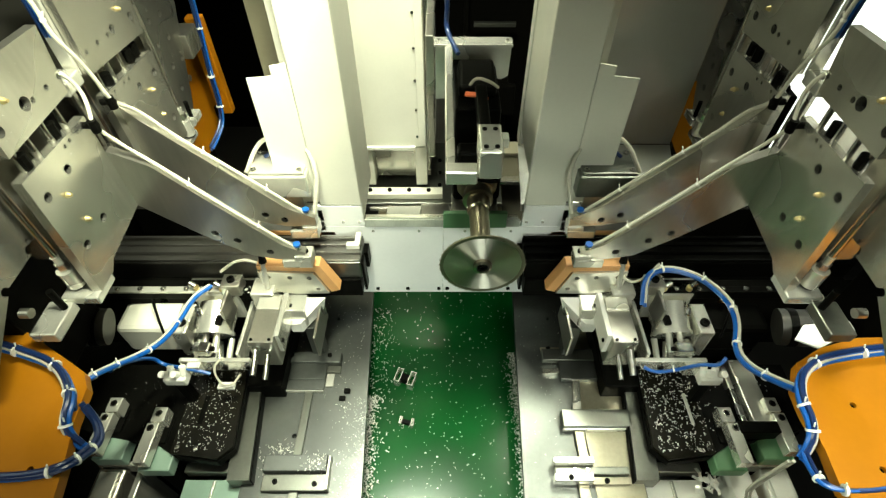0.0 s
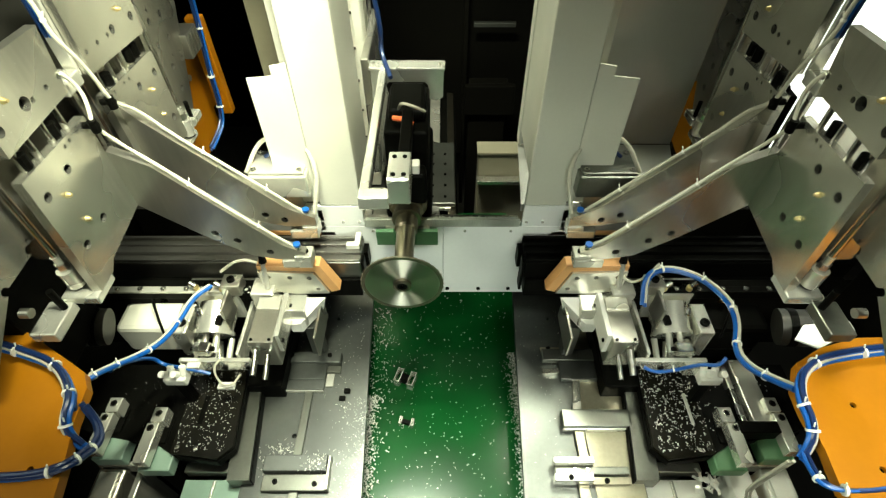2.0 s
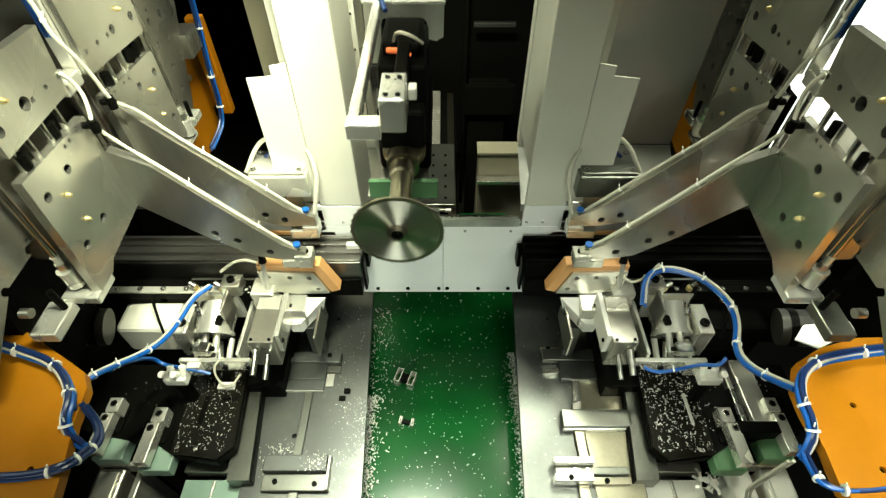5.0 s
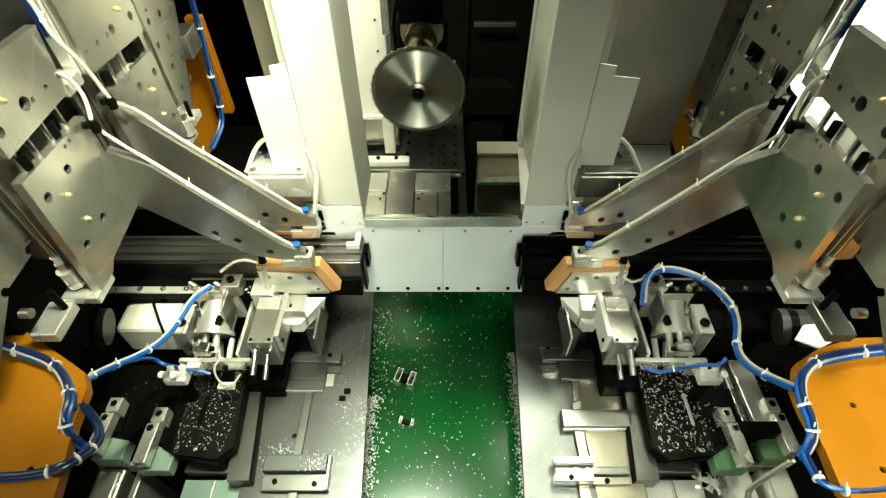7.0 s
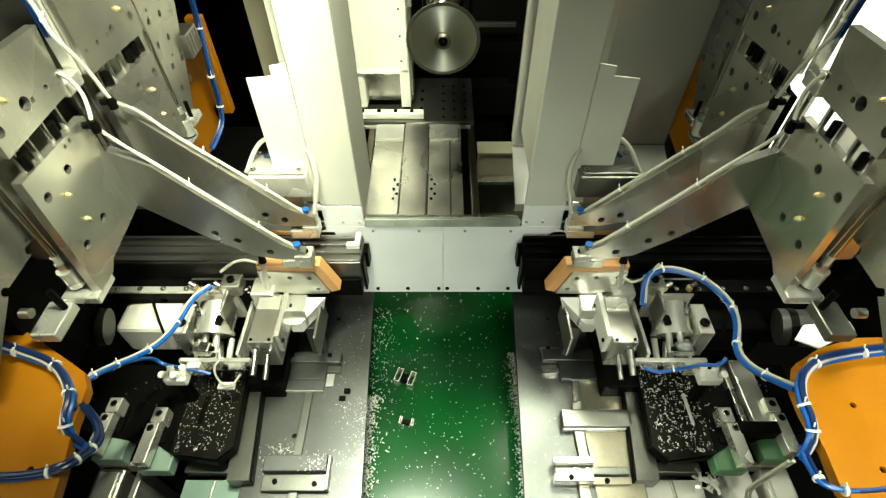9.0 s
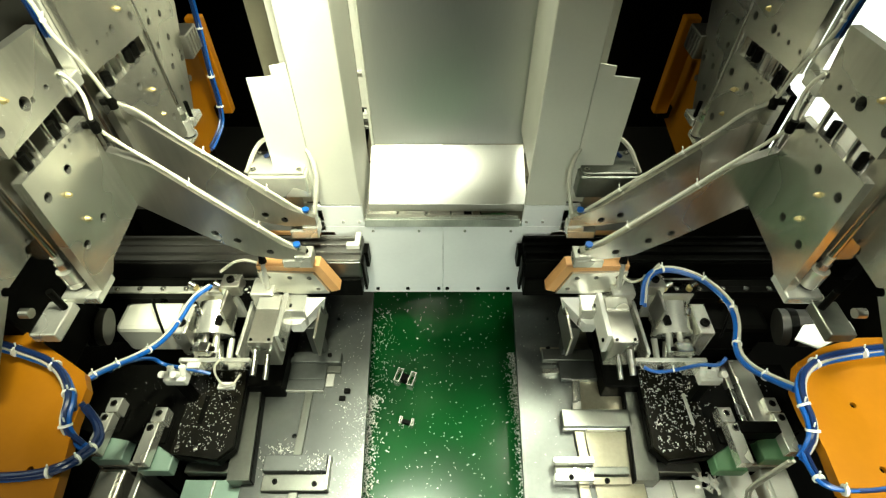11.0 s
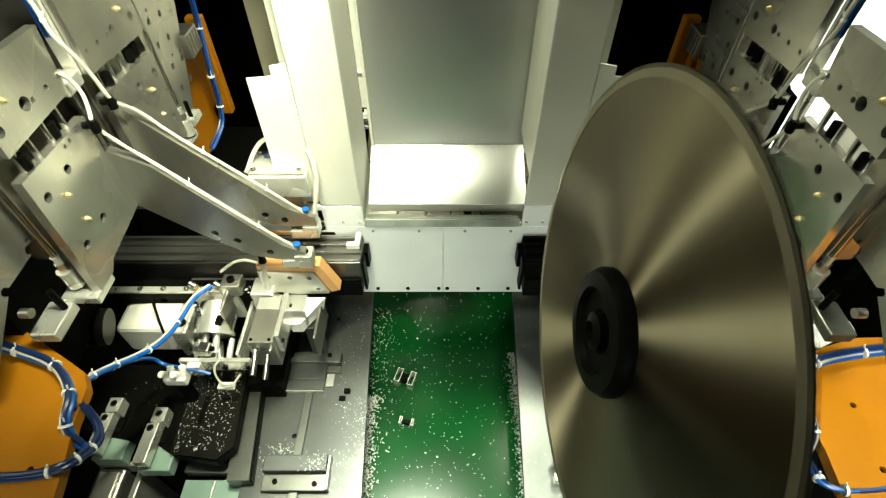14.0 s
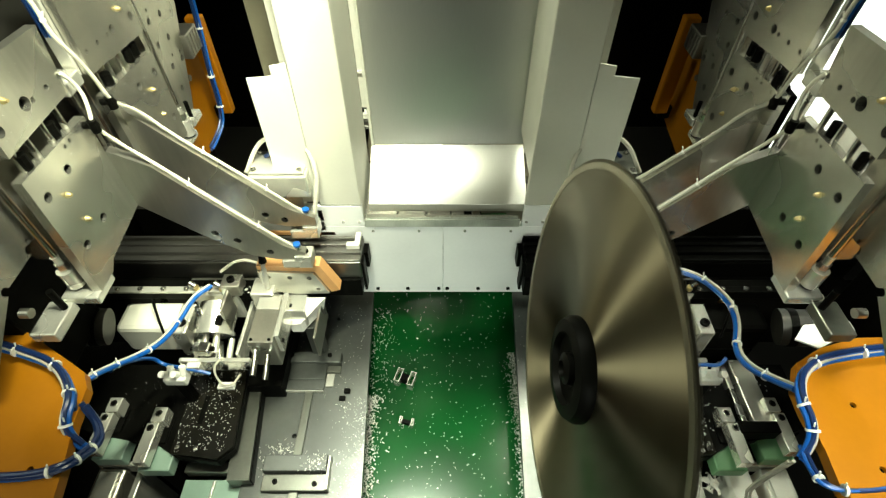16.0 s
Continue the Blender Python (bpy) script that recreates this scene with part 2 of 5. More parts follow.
def build_bay():
    """Dim things at the back of the milling bay."""
    global SIDE
    SIDE = -1
    b = thing("bay_cabinet", (0.3, 0.7, -0.9), "tan steel cabinet in the dim milling bay", "cabinet")
    part("body", box(0.13, 0.46, 0.6, 0.66, -0.9, 0.08, 0.004), M_TAN, b)
    part("lid", box(0.125, 0.465, 0.595, 0.665, 0.0805, 0.09, 0.002), M_TAN, b)
    part("shelf", box(0.125, 0.465, 0.56, 0.594, -0.03, -0.015, 0.002), M_ALU, b)
    b = thing("bay_bracket", (0.2, 1.25, -0.9), "bracket at the back of the milling bay, dimmed by its near-black colour", "bracket")
    # plate, post and upright are coloured near-black for the bay's shade
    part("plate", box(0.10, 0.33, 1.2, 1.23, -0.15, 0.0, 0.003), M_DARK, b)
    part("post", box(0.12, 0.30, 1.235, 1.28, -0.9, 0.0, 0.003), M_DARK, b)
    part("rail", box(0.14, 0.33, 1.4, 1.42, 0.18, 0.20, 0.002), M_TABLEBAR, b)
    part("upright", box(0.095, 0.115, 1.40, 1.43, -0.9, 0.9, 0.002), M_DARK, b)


def build_frame():
    global SIDE
    SIDE = -1
    # skirt: two white panels with a seam, on the front of the frame
    fr = thing("front_skirt", (0, 0.02, 0.049), "white sheet-metal front skirt with screws below the door sill", "panel")
    part("skirt_panel", box(-0.31, -0.0005, 0.0, 0.02, 0.049, 0.318), M_SKIRT, fr)
    part("skirt_panel", box(0.0005, 0.31, 0.0, 0.02, 0.049, 0.318), M_SKIRT, fr)
    bolts(fr, [(x, 0, 0.068) for x in (-0.265, -0.185, -0.1, -0.012, 0.012, 0.1, 0.185)], 0.0052, 0.004, (0, -1, 0), M_BLACK)
    bolts(fr, [(x, 0, 0.303) for x in (-0.175, -0.06, 0.055, 0.17)], 0.0035, 0.003, (0, -1, 0), M_ALUB)
    # sill with a worn brush strip
    si = thing("door_sill", (0, 0.02, 0.318), "grey steel door sill with a worn wiper strip", "sill")
    part("sill_plate", box(-0.195, 0.19, 0.0, 0.036, 0.3185, 0.325), M_ALU, si)
    part("sill_lip", box(-0.1935, 0.1885, -0.004, -0.0005, 0.3195, 0.345), M_FILM, si, "scuffed translucent wiper strip")
    bm = bmesh.new()
    rnd = random.Random(4)
    for i in range(170):
        x = -0.19 + i * 0.0022
        bm_box(bm, x, x + 0.0021, -0.0003, 0.0017, 0.3255, 0.347 + 0.005 * rnd.random() * (1 if x > -0.02 else 0.35))
    part("brush", bm, M_FILM, si, "ragged worn edge of the strip")
    for SIDE in (-1, 1):
        c = thing("door_column", (-0.25, 0.05, 0.32), "tall cream-painted sheet-metal column beside the sliding door", "column", "door columns")
        part("front_face", box(-0.293, -0.195, 0.0, 0.012, 0.388, 1.08, 0.003), M_PAINT, c)
        part("jamb", box(-0.205, -0.196, 0.0125, 0.188, 0.326 if SIDE < 0 else 0.47, 1.08, 0.002), M_PAINT, c)
        part("outer_return", box(-0.293, -0.285, 0.0125, 0.16, 0.73, 1.08, 0.002), M_PAINT, c)
        part("outer_flange", box(-0.315, -0.294, 0.03, 0.04, 0.72, 1.08, 0.002), M_PAINT, c)
        part("side_guard", plate([(-0.376, 0.40), (-0.2935, 0.40), (-0.2935, 0.748), (-0.326, 0.742), (-0.326, 0.722), (-0.376, 0.717)], [], 0.003, facing_front(0.002)), M_PAINT, c)
        if SIDE < 0:
            # tan colour carries the shade that falls on this sheet
            part("back_sheet", box(-0.415, -0.37, 0.20, 0.205, 0.60, 1.08, 0.001), M_TAN, c, "sheet behind the column, its shade put into a tan colour")
        part("foot_panel", box(-0.33, -0.195, 0.0, 0.012, 0.3185, 0.3865, 0.0015), M_SKIRT, c)
        bolts(c, [(-0.205, 0, 0.335), (-0.245, 0, 0.335)], 0.0035, 0.003, (0, -1, 0), M_ALUB)
    SIDE = -1
    # beams take the near-black that stands for shade under the stations
    solo("cross_beam", box(-0.9, -0.31, 0.05, 0.14, -0.05, 0.30, 0.004), M_DARK, "machine frame beam, coloured near-black for the shade under the station", "beam", "frame beams")
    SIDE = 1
    solo("cross_beam", box(-0.9, -0.31, 0.05, 0.14, -0.05, 0.30, 0.004), M_DARK, "machine frame beam, coloured near-black for the shade under the station", "beam", "frame beams")
    SIDE = -1


def build_door():
    """Sliding sheet door, drawn here as it stands open behind the right column."""
    global SIDE
    SIDE = -1
    d = thing("sliding_door", (0.385, 0.05, 0.33), "brushed sheet-metal sliding door of the milling bay", "door")
    part("door_panel", box(0.2025, 0.59, 0.20, 0.205, 0.420, 1.08, 0.001), M_SHEET, d)
    bm = bmesh.new()
    vs = [bm.verts.new(p) for p in ((0.195, 0.20, 0.418), (0.59, 0.20, 0.418), (0.59, 0.045, 0.352), (0.195, 0.045, 0.352),
                                    (0.195, 0.205, 0.414), (0.59, 0.205, 0.414), (0.59, 0.05, 0.348), (0.195, 0.05, 0.348))]
    for q in ((0, 1, 2, 3), (4, 7, 6, 5), (0, 4, 5, 1), (3, 2, 6, 7), (0, 3, 7, 4), (1, 5, 6, 2)):
        bm.faces.new([vs[i] for i in q])
    bmesh.ops.recalc_face_normals(bm, faces=bm.faces)
    part("kick_panel", bm, M_SHEET, d, "sloped sheet-metal kick panel")
    part("kick_flange", box(0.195, 0.59, 0.0445, 0.0485, 0.327, 0.3515, 0.001), M_SHEET, d, "bent lower flange of the door")
    part("leading_edge", box(0.195, 0.202, 0.194, 0.23, 0.420, 1.08, 0.001), M_PAINT, d, "cream leading edge of the door")
    return d


# ---- milling unit in the bay: base, column on a carriage, head that rises and falls, blade ----
def build_mill():
    global SIDE
    SIDE = -1
    base = thing("cross_slide", (-0.09, 0.6, -0.11), "steel slideway base with a central chip cover", "slideway")
    part("bed", box(-0.232, 0.215, 0.1889, 1.1699, -0.1098, -0.0444), M_BLACK, base)
    part("left_way", box(-0.193, -0.0795, 0.1889, 1.1699, -0.0439, -0.0008, 0.003), M_WAY, base, "bright ground slideway")
    part("right_way", box(0.0235, 0.150, 0.1889, 1.1699, -0.0439, -0.0008, 0.003), M_WAY, base, "bright ground slideway")
    part("center_cover", box(-0.0765, 0.0205, 0.1889, 1.1699, -0.0439, 0.0155, 0.004), M_ALU, base, "grey chip cover strip")
    part("groove", box(0.102, 0.108, 0.1889, 1.1699, -0.0005, 0.0010, 0.0004), M_TABLEBAR, base)
    part("outer_rail", box(-0.226, -0.198, 0.1889, 1.1699, -0.0439, -0.0117, 0.003), M_BRONZE, base, "oily outer rail")
    part("outer_rail", box(0.180, 0.207, 0.1889, 1.1699, -0.0439, -0.0117, 0.003), M_BRONZE, base, "oily outer rail")
    bolts(base, [(x + (0.012 if k % 2 else 0), 0.45 + 0.026 * k, -0.0008) for k in range(5) for x in (-0.100, 0.036)], 0.005, 0.004, (0, 0, 1), M_BLACK)
    u = thing("milling_unit", (0.0, 0.4, 0.0), "cream column unit with a black motor spindle and a saw blade", "milling unit")
    part("carriage", box(-0.278, 0.205, 0.4069, 0.7557, 0.0014, 0.0188, 0.003), M_TABLEBAR, u, "bolted oily carriage plate")
    part("carriage_skirt", box(-0.2561, 0.19, 0.4015, 0.7448, -0.0133, 0.0008, 0.002), M_ALUB, u)
    part("front_wiper", box(-0.193, -0.0795, 0.300, 0.4009, -0.0003, 0.0123, 0.002), M_ALUB, u)
    part("front_wiper", box(0.0235, 0.150, 0.300, 0.4009, -0.0003, 0.0123, 0.002), M_ALUB, u)
    part("foot", box(-0.2703, -0.0022, 0.4265, 0.4636, 0.0194, 0.0428, 0.002), M_PAINT, u)
    bolts(u, [(-0.2529, 0.4462, 0.0428), (-0.1853, 0.4462, 0.0428), (-0.1177, 0.4462, 0.0428), (-0.0501, 0.4462, 0.0428)], 0.0075, 0.006, (0, 0, 1), M_BLACK)
    zc = 0.0188
    bolts(u, [(0.08 + 0.045 * k, 0.44 + 0.06 * j, zc) for k in range(3) for j in range(5)], 0.005, 0.004, (0, 0, 1), M_BLACK)
    bolts(u, [(-0.012, 0.50 + 0.07 * j, zc) for j in range(3)], 0.007, 0.006, (0, 0, 1), M_BLACK)
    # column with an open niche at its foot
    part("column", box(-0.2594, -0.0545, 0.4723, 0.6249, 0.2063, 1.5252, 0.003), M_PAINT, u, "tall cream-painted column with a niche at its foot")
    part("niche_side", box(-0.2594, -0.2344, 0.4745, 0.6249, 0.0439, 0.2052), M_PAINT, u)
    part("niche_side", box(-0.0927, -0.0545, 0.4745, 0.6249, 0.0439, 0.2052), M_PAINT, u)
    part("niche_back", box(-0.2333, -0.0937, 0.5813, 0.6249, 0.0439, 0.2052), M_PAINT, u)
    part("niche_frame", box(-0.2572, -0.0905, 0.4636, 0.4718, 0.1998, 0.2128, 0.001), M_WHITE, u)
    part("niche_plate", box(-0.2322, -0.0948, 0.5159, 0.5268, 0.0537, 0.2041, 0.001), M_STEEL, u)
    part("edge_trim", box(-0.0785, -0.0567, 0.4636, 0.4718, 0.2172, 1.5252, 0.001), M_PAINT, u)
    bolts(u, [(-0.0828, 0.4723, 0.2499), (-0.0828, 0.4723, 0.348), (-0.0828, 0.4723, 0.4461), (-0.0828, 0.4723, 0.5442), (-0.0828, 0.4723, 0.6423), (-0.0828, 0.4723, 0.7404), (-0.0828, 0.4723, 0.8385), (-0.0828, 0.4723, 0.9366), (-0.0828, 0.4723, 1.0347)], 0.004, 0.003, (0, -1, 0), M_STEEL)
    part("rail", box(-0.0534, -0.0436, 0.5159, 0.5377, 0.0537, 1.5252, 0.001), M_STEEL, u)
    part("rail", box(-0.0534, -0.0436, 0.5813, 0.6031, 0.0537, 1.5252, 0.001), M_STEEL, u)
    # head
    h = part("head", box(-0.043, -0.022, 0.30, 0.60, 0.30, 0.66, 0.003), M_ALU, u, "aluminium slide plate of the spindle head")
    part("top_bracket", plate([(-0.019, 0.50), (0.014, 0.50), (0.018, 0.60), (0.026, 0.608), (0.116, 0.608), (0.124, 0.60), (0.128, 0.56), (0.145, 0.555), (0.162, 0.565), (0.164, 0.64), (-0.019, 0.64)], [], 0.03, facing_front(0.285)), M_ALUB, h, "bright machined bridge bracket")
    part("bracket_cap", box(-0.022, 0.167, 0.28, 0.32, 0.6405, 0.648, 0.001), M_ALUB, h)
    bolts(h, [(-0.01, 0.3, 0.648), (0.155, 0.3, 0.648)], 0.004, 0.004, (0, 0, 1), M_STEEL)
    part("side_rail", box(0.004, 0.022, -0.165, 0.284, 0.615, 0.645, 0.003), M_ALUB, h, "bright side rail")
    part("cross_arm", box(0.004, 0.061, -0.195, -0.166, 0.62, 0.65, 0.003), M_ALUB, h)
    part("motor", box(0.026, 0.128, 0.08, 0.278, 0.47, 0.60, 0.006), M_BLACK, h, "black spindle motor")
    part("motor_cap", box(0.034, 0.12, 0.12, 0.25, 0.601, 0.63, 0.01), M_BLACK, h)
    part("clamp_block", box(0.062, 0.103, -0.20, -0.118, 0.638, 0.698, 0.003), M_ALUB, h, "bright clamp block over the spindle")
    bolts(h, [(x, y, 0.698) for x in (0.073, 0.092) for y in (-0.186, -0.135)], 0.0045, 0.002, (0, 0, 1), M_BLACK)
    part("block_stem", box(0.07, 0.095, -0.15, 0.12, 0.60, 0.637, 0.003), M_BLACK, h)
    part("valve", box(0.104, 0.118, -0.14, -0.118, 0.66, 0.68, 0.002), M_WHITE, h)
    part("housing", box(0.022, 0.135, 0.02, 0.30, 0.385, 0.469, 0.01), M_BLACK, h, "black spindle housing")
    part("front_housing", box(0.03, 0.125, -0.02, 0.0195, 0.47, 0.56, 0.008), M_BLACK, h)
    part("green_cover", box(0.0, 0.15, -0.04, -0.028, 0.352, 0.40, 0.002), M_GREEN, h, "pale green cover plate")
    part("cover_stay", box(0.02, 0.13, -0.027, 0.05, 0.372, 0.384, 0.002), M_ALU, h)
    part("cable", hose([(0.06, 0.13, 0.63), (0.07, 0.10, 0.665), (0.10, 0.09, 0.66), (0.12, 0.12, 0.63)], 0.0035), M_CLEAR, h, "clear cable loop", True)
    part("red_cable", hose([(0.05, 0.10, 0.625), (0.075, 0.085, 0.632), (0.095, 0.085, 0.62)], 0.006), M_CABLE, h, "orange-red cable", True)
    part("blue_cable", hose([(0.0, 0.34, 0.80), (0.012, 0.33, 0.72), (0.005, 0.34, 0.66), (0.035, 0.25, 0.64)], 0.006), M_NAVY, h, "dark blue cable", True)
    C = Vector((0.078, -0.235, 0.448))
    along = pose(C.x, C.y, C.z, 90)          # own z to world -y

    def turned(profile, seg=40):
        bm = lathe([(r, -z) for r, z in profile], seg)
        bmesh.ops.transform(bm, matrix=along, verts=bm.verts)
        return bm

    part("spindle_nose", turned([(0.024, 0.185), (0.034, 0.187), (0.034, 0.198), (0.031, 0.20), (0.031, 0.215), (0.037, 0.218), (0.037, 0.232), (0.046, 0.236), (0.046, 0.258), (0.03, 0.27)]), M_BRONZE, h, "stepped oily spindle nose", True)
    part("arbor", turned([(0.017, 0.0), (0.0205, 0.012), (0.022, 0.15), (0.026, 0.155), (0.026, 0.188)]), M_BRONZE, h, "long brown steel arbor", True)
    # blade with a toothed rim; own z is its axis
    bm = lathe([(0.018, -0.0014), (0.078, -0.0014), (0.078, 0.0014), (0.018, 0.0014)], 72)
    bl = part("blade", bm, M_MILLBLADE, h, "bright turned steel saw blade", True, at=(0, 0, 0))
    bm = lathe([(0.0775, -0.0017), (0.0845, -0.0019), (0.0845, 0.0019), (0.0775, 0.0017)], 72, True)
    for i in range(36):
        bm_box(bm, 0.083, 0.0865, -0.0015, 0.0015, -0.0018, 0.0018, pose(0, 0, 0, 0, 0, i * 10))
    hubs = (("tooth_rim", bm, M_RIM, "dull carbide-tipped rim", False),
            ("flange", lathe([(0.019, 0.001), (0.019, 0.008), (0.0125, 0.010), (0.0115, 0.004)], 32), M_BRONZE, "steel clamping flange", True),
            ("arbor_screw", lathe([(0.0105, 0.0), (0.0105, 0.0085), (0.005, 0.0088), (0.005, 0.004)], 24), M_BLACK, "black arbor screw", True))
    for name, mesh, material, label, smooth in hubs:
        ob = part(name, mesh, material, bl, label, smooth, at=(0, 0, 0))
        ob.location = (0, 0, 0)
    bl.matrix_local = Matrix.Translation(C - base_of(u)) @ pose(0, 0, 0, 90)
    return base, u, h, bl


# ---- large saw blade that sweeps past the camera ----
def build_saw():
    global SIDE
    SIDE = -1
    s = thing("circular_saw", (0, 0, 0), "large brushed steel circular saw blade on a black swing arm", "saw")
    n = 120
    bm = lathe([(0.03, -0.0022), (0.239, -0.0018), (0.239, 0.0018), (0.03, 0.0022)], n)
    body = part("blade", bm, M_BLADE, s, "brushed steel blade with turned grain", True)
    bm = lathe([(0.2385, -0.0024), (0.246, -0.0024), (0.246, 0.0024), (0.2385, 0.0024)], n, True)
    for i in range(120):
        bm_box(bm, 0.244, 0.2495, -0.0025, 0.0025, -0.0022, 0.0022, pose(0, 0, 0, 0, 0, i * 3))
    part("tooth_rim", bm, M_RIM, body, "dull toothed rim")
    part("flange", lathe([(0.064, 0.002), (0.064, 0.010), (0.059, 0.018), (0.044, 0.020), (0.041, 0.012), (0.022, 0.011), (0.020, 0.009)], 48), M_BLACK, body, "black stepped clamping flange", True)
    part("arbor_nut", lathe([(0.019, 0.010), (0.019, 0.018), (0.010, 0.022), (0.008, 0.014)], 24), M_BLACK, body, "black arbor nut", True)
    part("arbor_housing", rod((0, 0, -0.004), (0, 0, -0.07), 0.035), M_BLACK, s, "black arbor housing", True)
    part("swing_arm", box(-0.60, 0.03, -0.035, 0.035, -0.065, -0.03, 0.006, pose(0, 0, 0, 0, 0, 48)), M_BLACK, s, "black cast swing arm")
    part("arm_post", box(-1.35, -0.38, -0.50, -0.42, -0.075, -0.02, 0.006), M_BLACK, s, "black saw post")
    return s, body


# ---- side stations ----
def drilled(name, outline, holes, x, t):
    """Upright drilled plate, its holes closed by black screws set back from the face."""
    pl = part(name, plate(outline, holes, 0.016, facing_x(x)), M_ALU, t)
    for size in sorted({h[2] for h in holes}):
        bolts(pl, [(x - 0.0155, y, z) for y, z, r in holes if r == size], size * 0.985, 0.004, (1, 0, 0), M_BLACK, "screw")
    return pl


def build_tower():
    """Two pairs of drilled clamp plates on vertical guides, with their slanted arms."""
    t = thing("clamp_tower", (-0.68, -0.12, 0.3), "clamp tower of drilled aluminium plates with slanted arms", "clamp", "clamp towers")
    holes_a = [(-0.249, 0.701, 0.0085), (-0.313, 0.698, 0.0085), (-0.245, 0.59, 0.0085), (-0.308, 0.587, 0.0085), (-0.212, 0.73, 0.0035), (-0.227, 0.729, 0.0035)]
    drilled("lower_plate", [(-0.345, 0.505), (-0.30, 0.505), (-0.28, 0.52), (-0.155, 0.535), (-0.155, 0.738), (-0.335, 0.744)], holes_a, -0.6, t)
    holes_r = [(0.024, 0.688, 0.0085), (0.093, 0.681, 0.0085), (0.025, 0.58, 0.0085), (0.091, 0.575, 0.0085), (-0.015, 0.718, 0.0035), (0.004, 0.716, 0.0035), (-0.052, 0.722, 0.0035)]
    drilled("lower_plate", [(-0.083, 0.53), (0.06, 0.515), (0.115, 0.515), (0.115, 0.715), (0.10, 0.72), (-0.083, 0.732)], holes_r, -0.6, t)
    holes_b = [(-0.245, 0.817, 0.011), (-0.228, 0.813, 0.005)] + [(-0.31, 0.814, 0.0085), (-0.157, 0.811, 0.005), (-0.192, 0.812, 0.005)]
    drilled("upper_plate", [(-0.325, 0.78), (-0.158, 0.783), (-0.142, 0.885), (-0.32, 0.892)], holes_b, -0.6, t)
    holes_c = [(0.025, 0.802, 0.0085), (0.097, 0.795, 0.0085), (-0.031, 0.804, 0.0045), (0.005, 0.801, 0.0045), (-0.069, 0.806, 0.0045)]
    drilled("upper_plate", [(-0.083, 0.773), (0.118, 0.755), (0.128, 0.95), (-0.083, 0.95)], holes_c, -0.6, t)
    part("upper_plate_edge", box(-0.64, -0.6165, -0.091, -0.0835, 0.773, 0.95), M_ALUB, t)
    # outer backing plates with a grid of screws
    grid = [(0.257, 0.731, 0.0075), (0.202, 0.737, 0.0075), (0.255, 0.679, 0.0075), (0.2, 0.686, 0.0075), (0.277, 0.617, 0.0075), (0.223, 0.624, 0.0075), (0.278, 0.563, 0.0075), (0.223, 0.569, 0.0075), (0.21, 0.758, 0.004), (0.24, 0.643, 0.004), (0.306, 0.715, 0.004), (0.279, 0.633, 0.004)]
    drilled("backing_plate", [(0.145, 0.49), (0.22, 0.48), (0.25, 0.53), (0.34, 0.72), (0.34, 1.0), (0.145, 1.0)], grid, -0.63, t)
    grid = [(-0.346, 0.616, 0.0085), (-0.423, 0.606, 0.0085), (-0.419, 0.545, 0.0085), (-0.293, 0.561, 0.0085), (-0.299, 0.62, 0.0085), (-0.307, 0.631, 0.004), (-0.339, 0.629, 0.004)]
    drilled("backing_plate", [(-0.52, 0.535), (-0.465, 0.530), (-0.44, 0.518), (-0.36, 0.518), (-0.305, 0.56), (-0.305, 0.78), (-0.52, 0.78)], grid, -0.66, t)
    # guides and screws between upper and lower plates
    for y in (-0.305, -0.27, -0.23, -0.19):
        part("guide_pin", rod((-0.612, y, 0.735), (-0.612, y, 0.79), 0.005, None, 12), M_STEEL, t, "", True)
    for y in (-0.30, -0.22):
        part("adjusting_screw", rod((-0.61, y, 0.745), (-0.61, y, 0.768), 0.009, None, 8), M_BLACK, t, "black adjusting screw")
    for y in (-0.06, -0.02, 0.02, 0.085):
        part("guide_pin", rod((-0.612, y, 0.72), (-0.612, y, 0.78), 0.005, None, 12), M_STEEL, t, "", True)
    for y in (-0.04, 0.05, 0.075):
        part("adjusting_screw", rod((-0.61, y, 0.728), (-0.61, y, 0.752), 0.009, None, 8), M_BLACK, t, "black adjusting screw")
    part("guide_block", box(-0.70, -0.65, -0.32, -0.19, 0.56, 0.80, 0.003), M_ALU, t)
    part("guide_block", box(-0.70, -0.65, -0.05 if SIDE < 0 else 0.05, 0.13, 0.56, 0.80, 0.003), M_ALU, t)
    if SIDE < 0:
        # near-black posts darken the gaps behind the tower plates
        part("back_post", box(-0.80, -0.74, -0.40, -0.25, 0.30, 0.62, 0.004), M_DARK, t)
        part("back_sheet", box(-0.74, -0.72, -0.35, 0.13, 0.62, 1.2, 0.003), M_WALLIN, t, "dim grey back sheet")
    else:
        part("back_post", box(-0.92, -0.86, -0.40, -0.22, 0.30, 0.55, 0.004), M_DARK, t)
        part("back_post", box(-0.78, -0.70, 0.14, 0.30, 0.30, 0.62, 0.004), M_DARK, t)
    part("bridge", box(-0.66, -0.61, -0.145, -0.095, 0.765, 0.79, 0.003), M_ALUB, t)
    part("slide_rail", box(-0.625, -0.617, -0.13, -0.12, 0.62, 0.765, 0.001), M_STEEL, t)
    part("slide_rail", box(-0.625, -0.617, -0.112, -0.104, 0.62, 0.765, 0.001), M_STEEL, t)
    # long cylinder rods with their end fittings
    for (x, y, z0, z1) in ((-0.645, -0.333, 0.555, 0.95), (-0.605, 0.128, 0.545, 1.1)):
        r = part("cylinder_rod", rod((x, y, z0), (x, y, z1), 0.005, None, 16), M_STEEL, t, "polished cylinder rod", True)
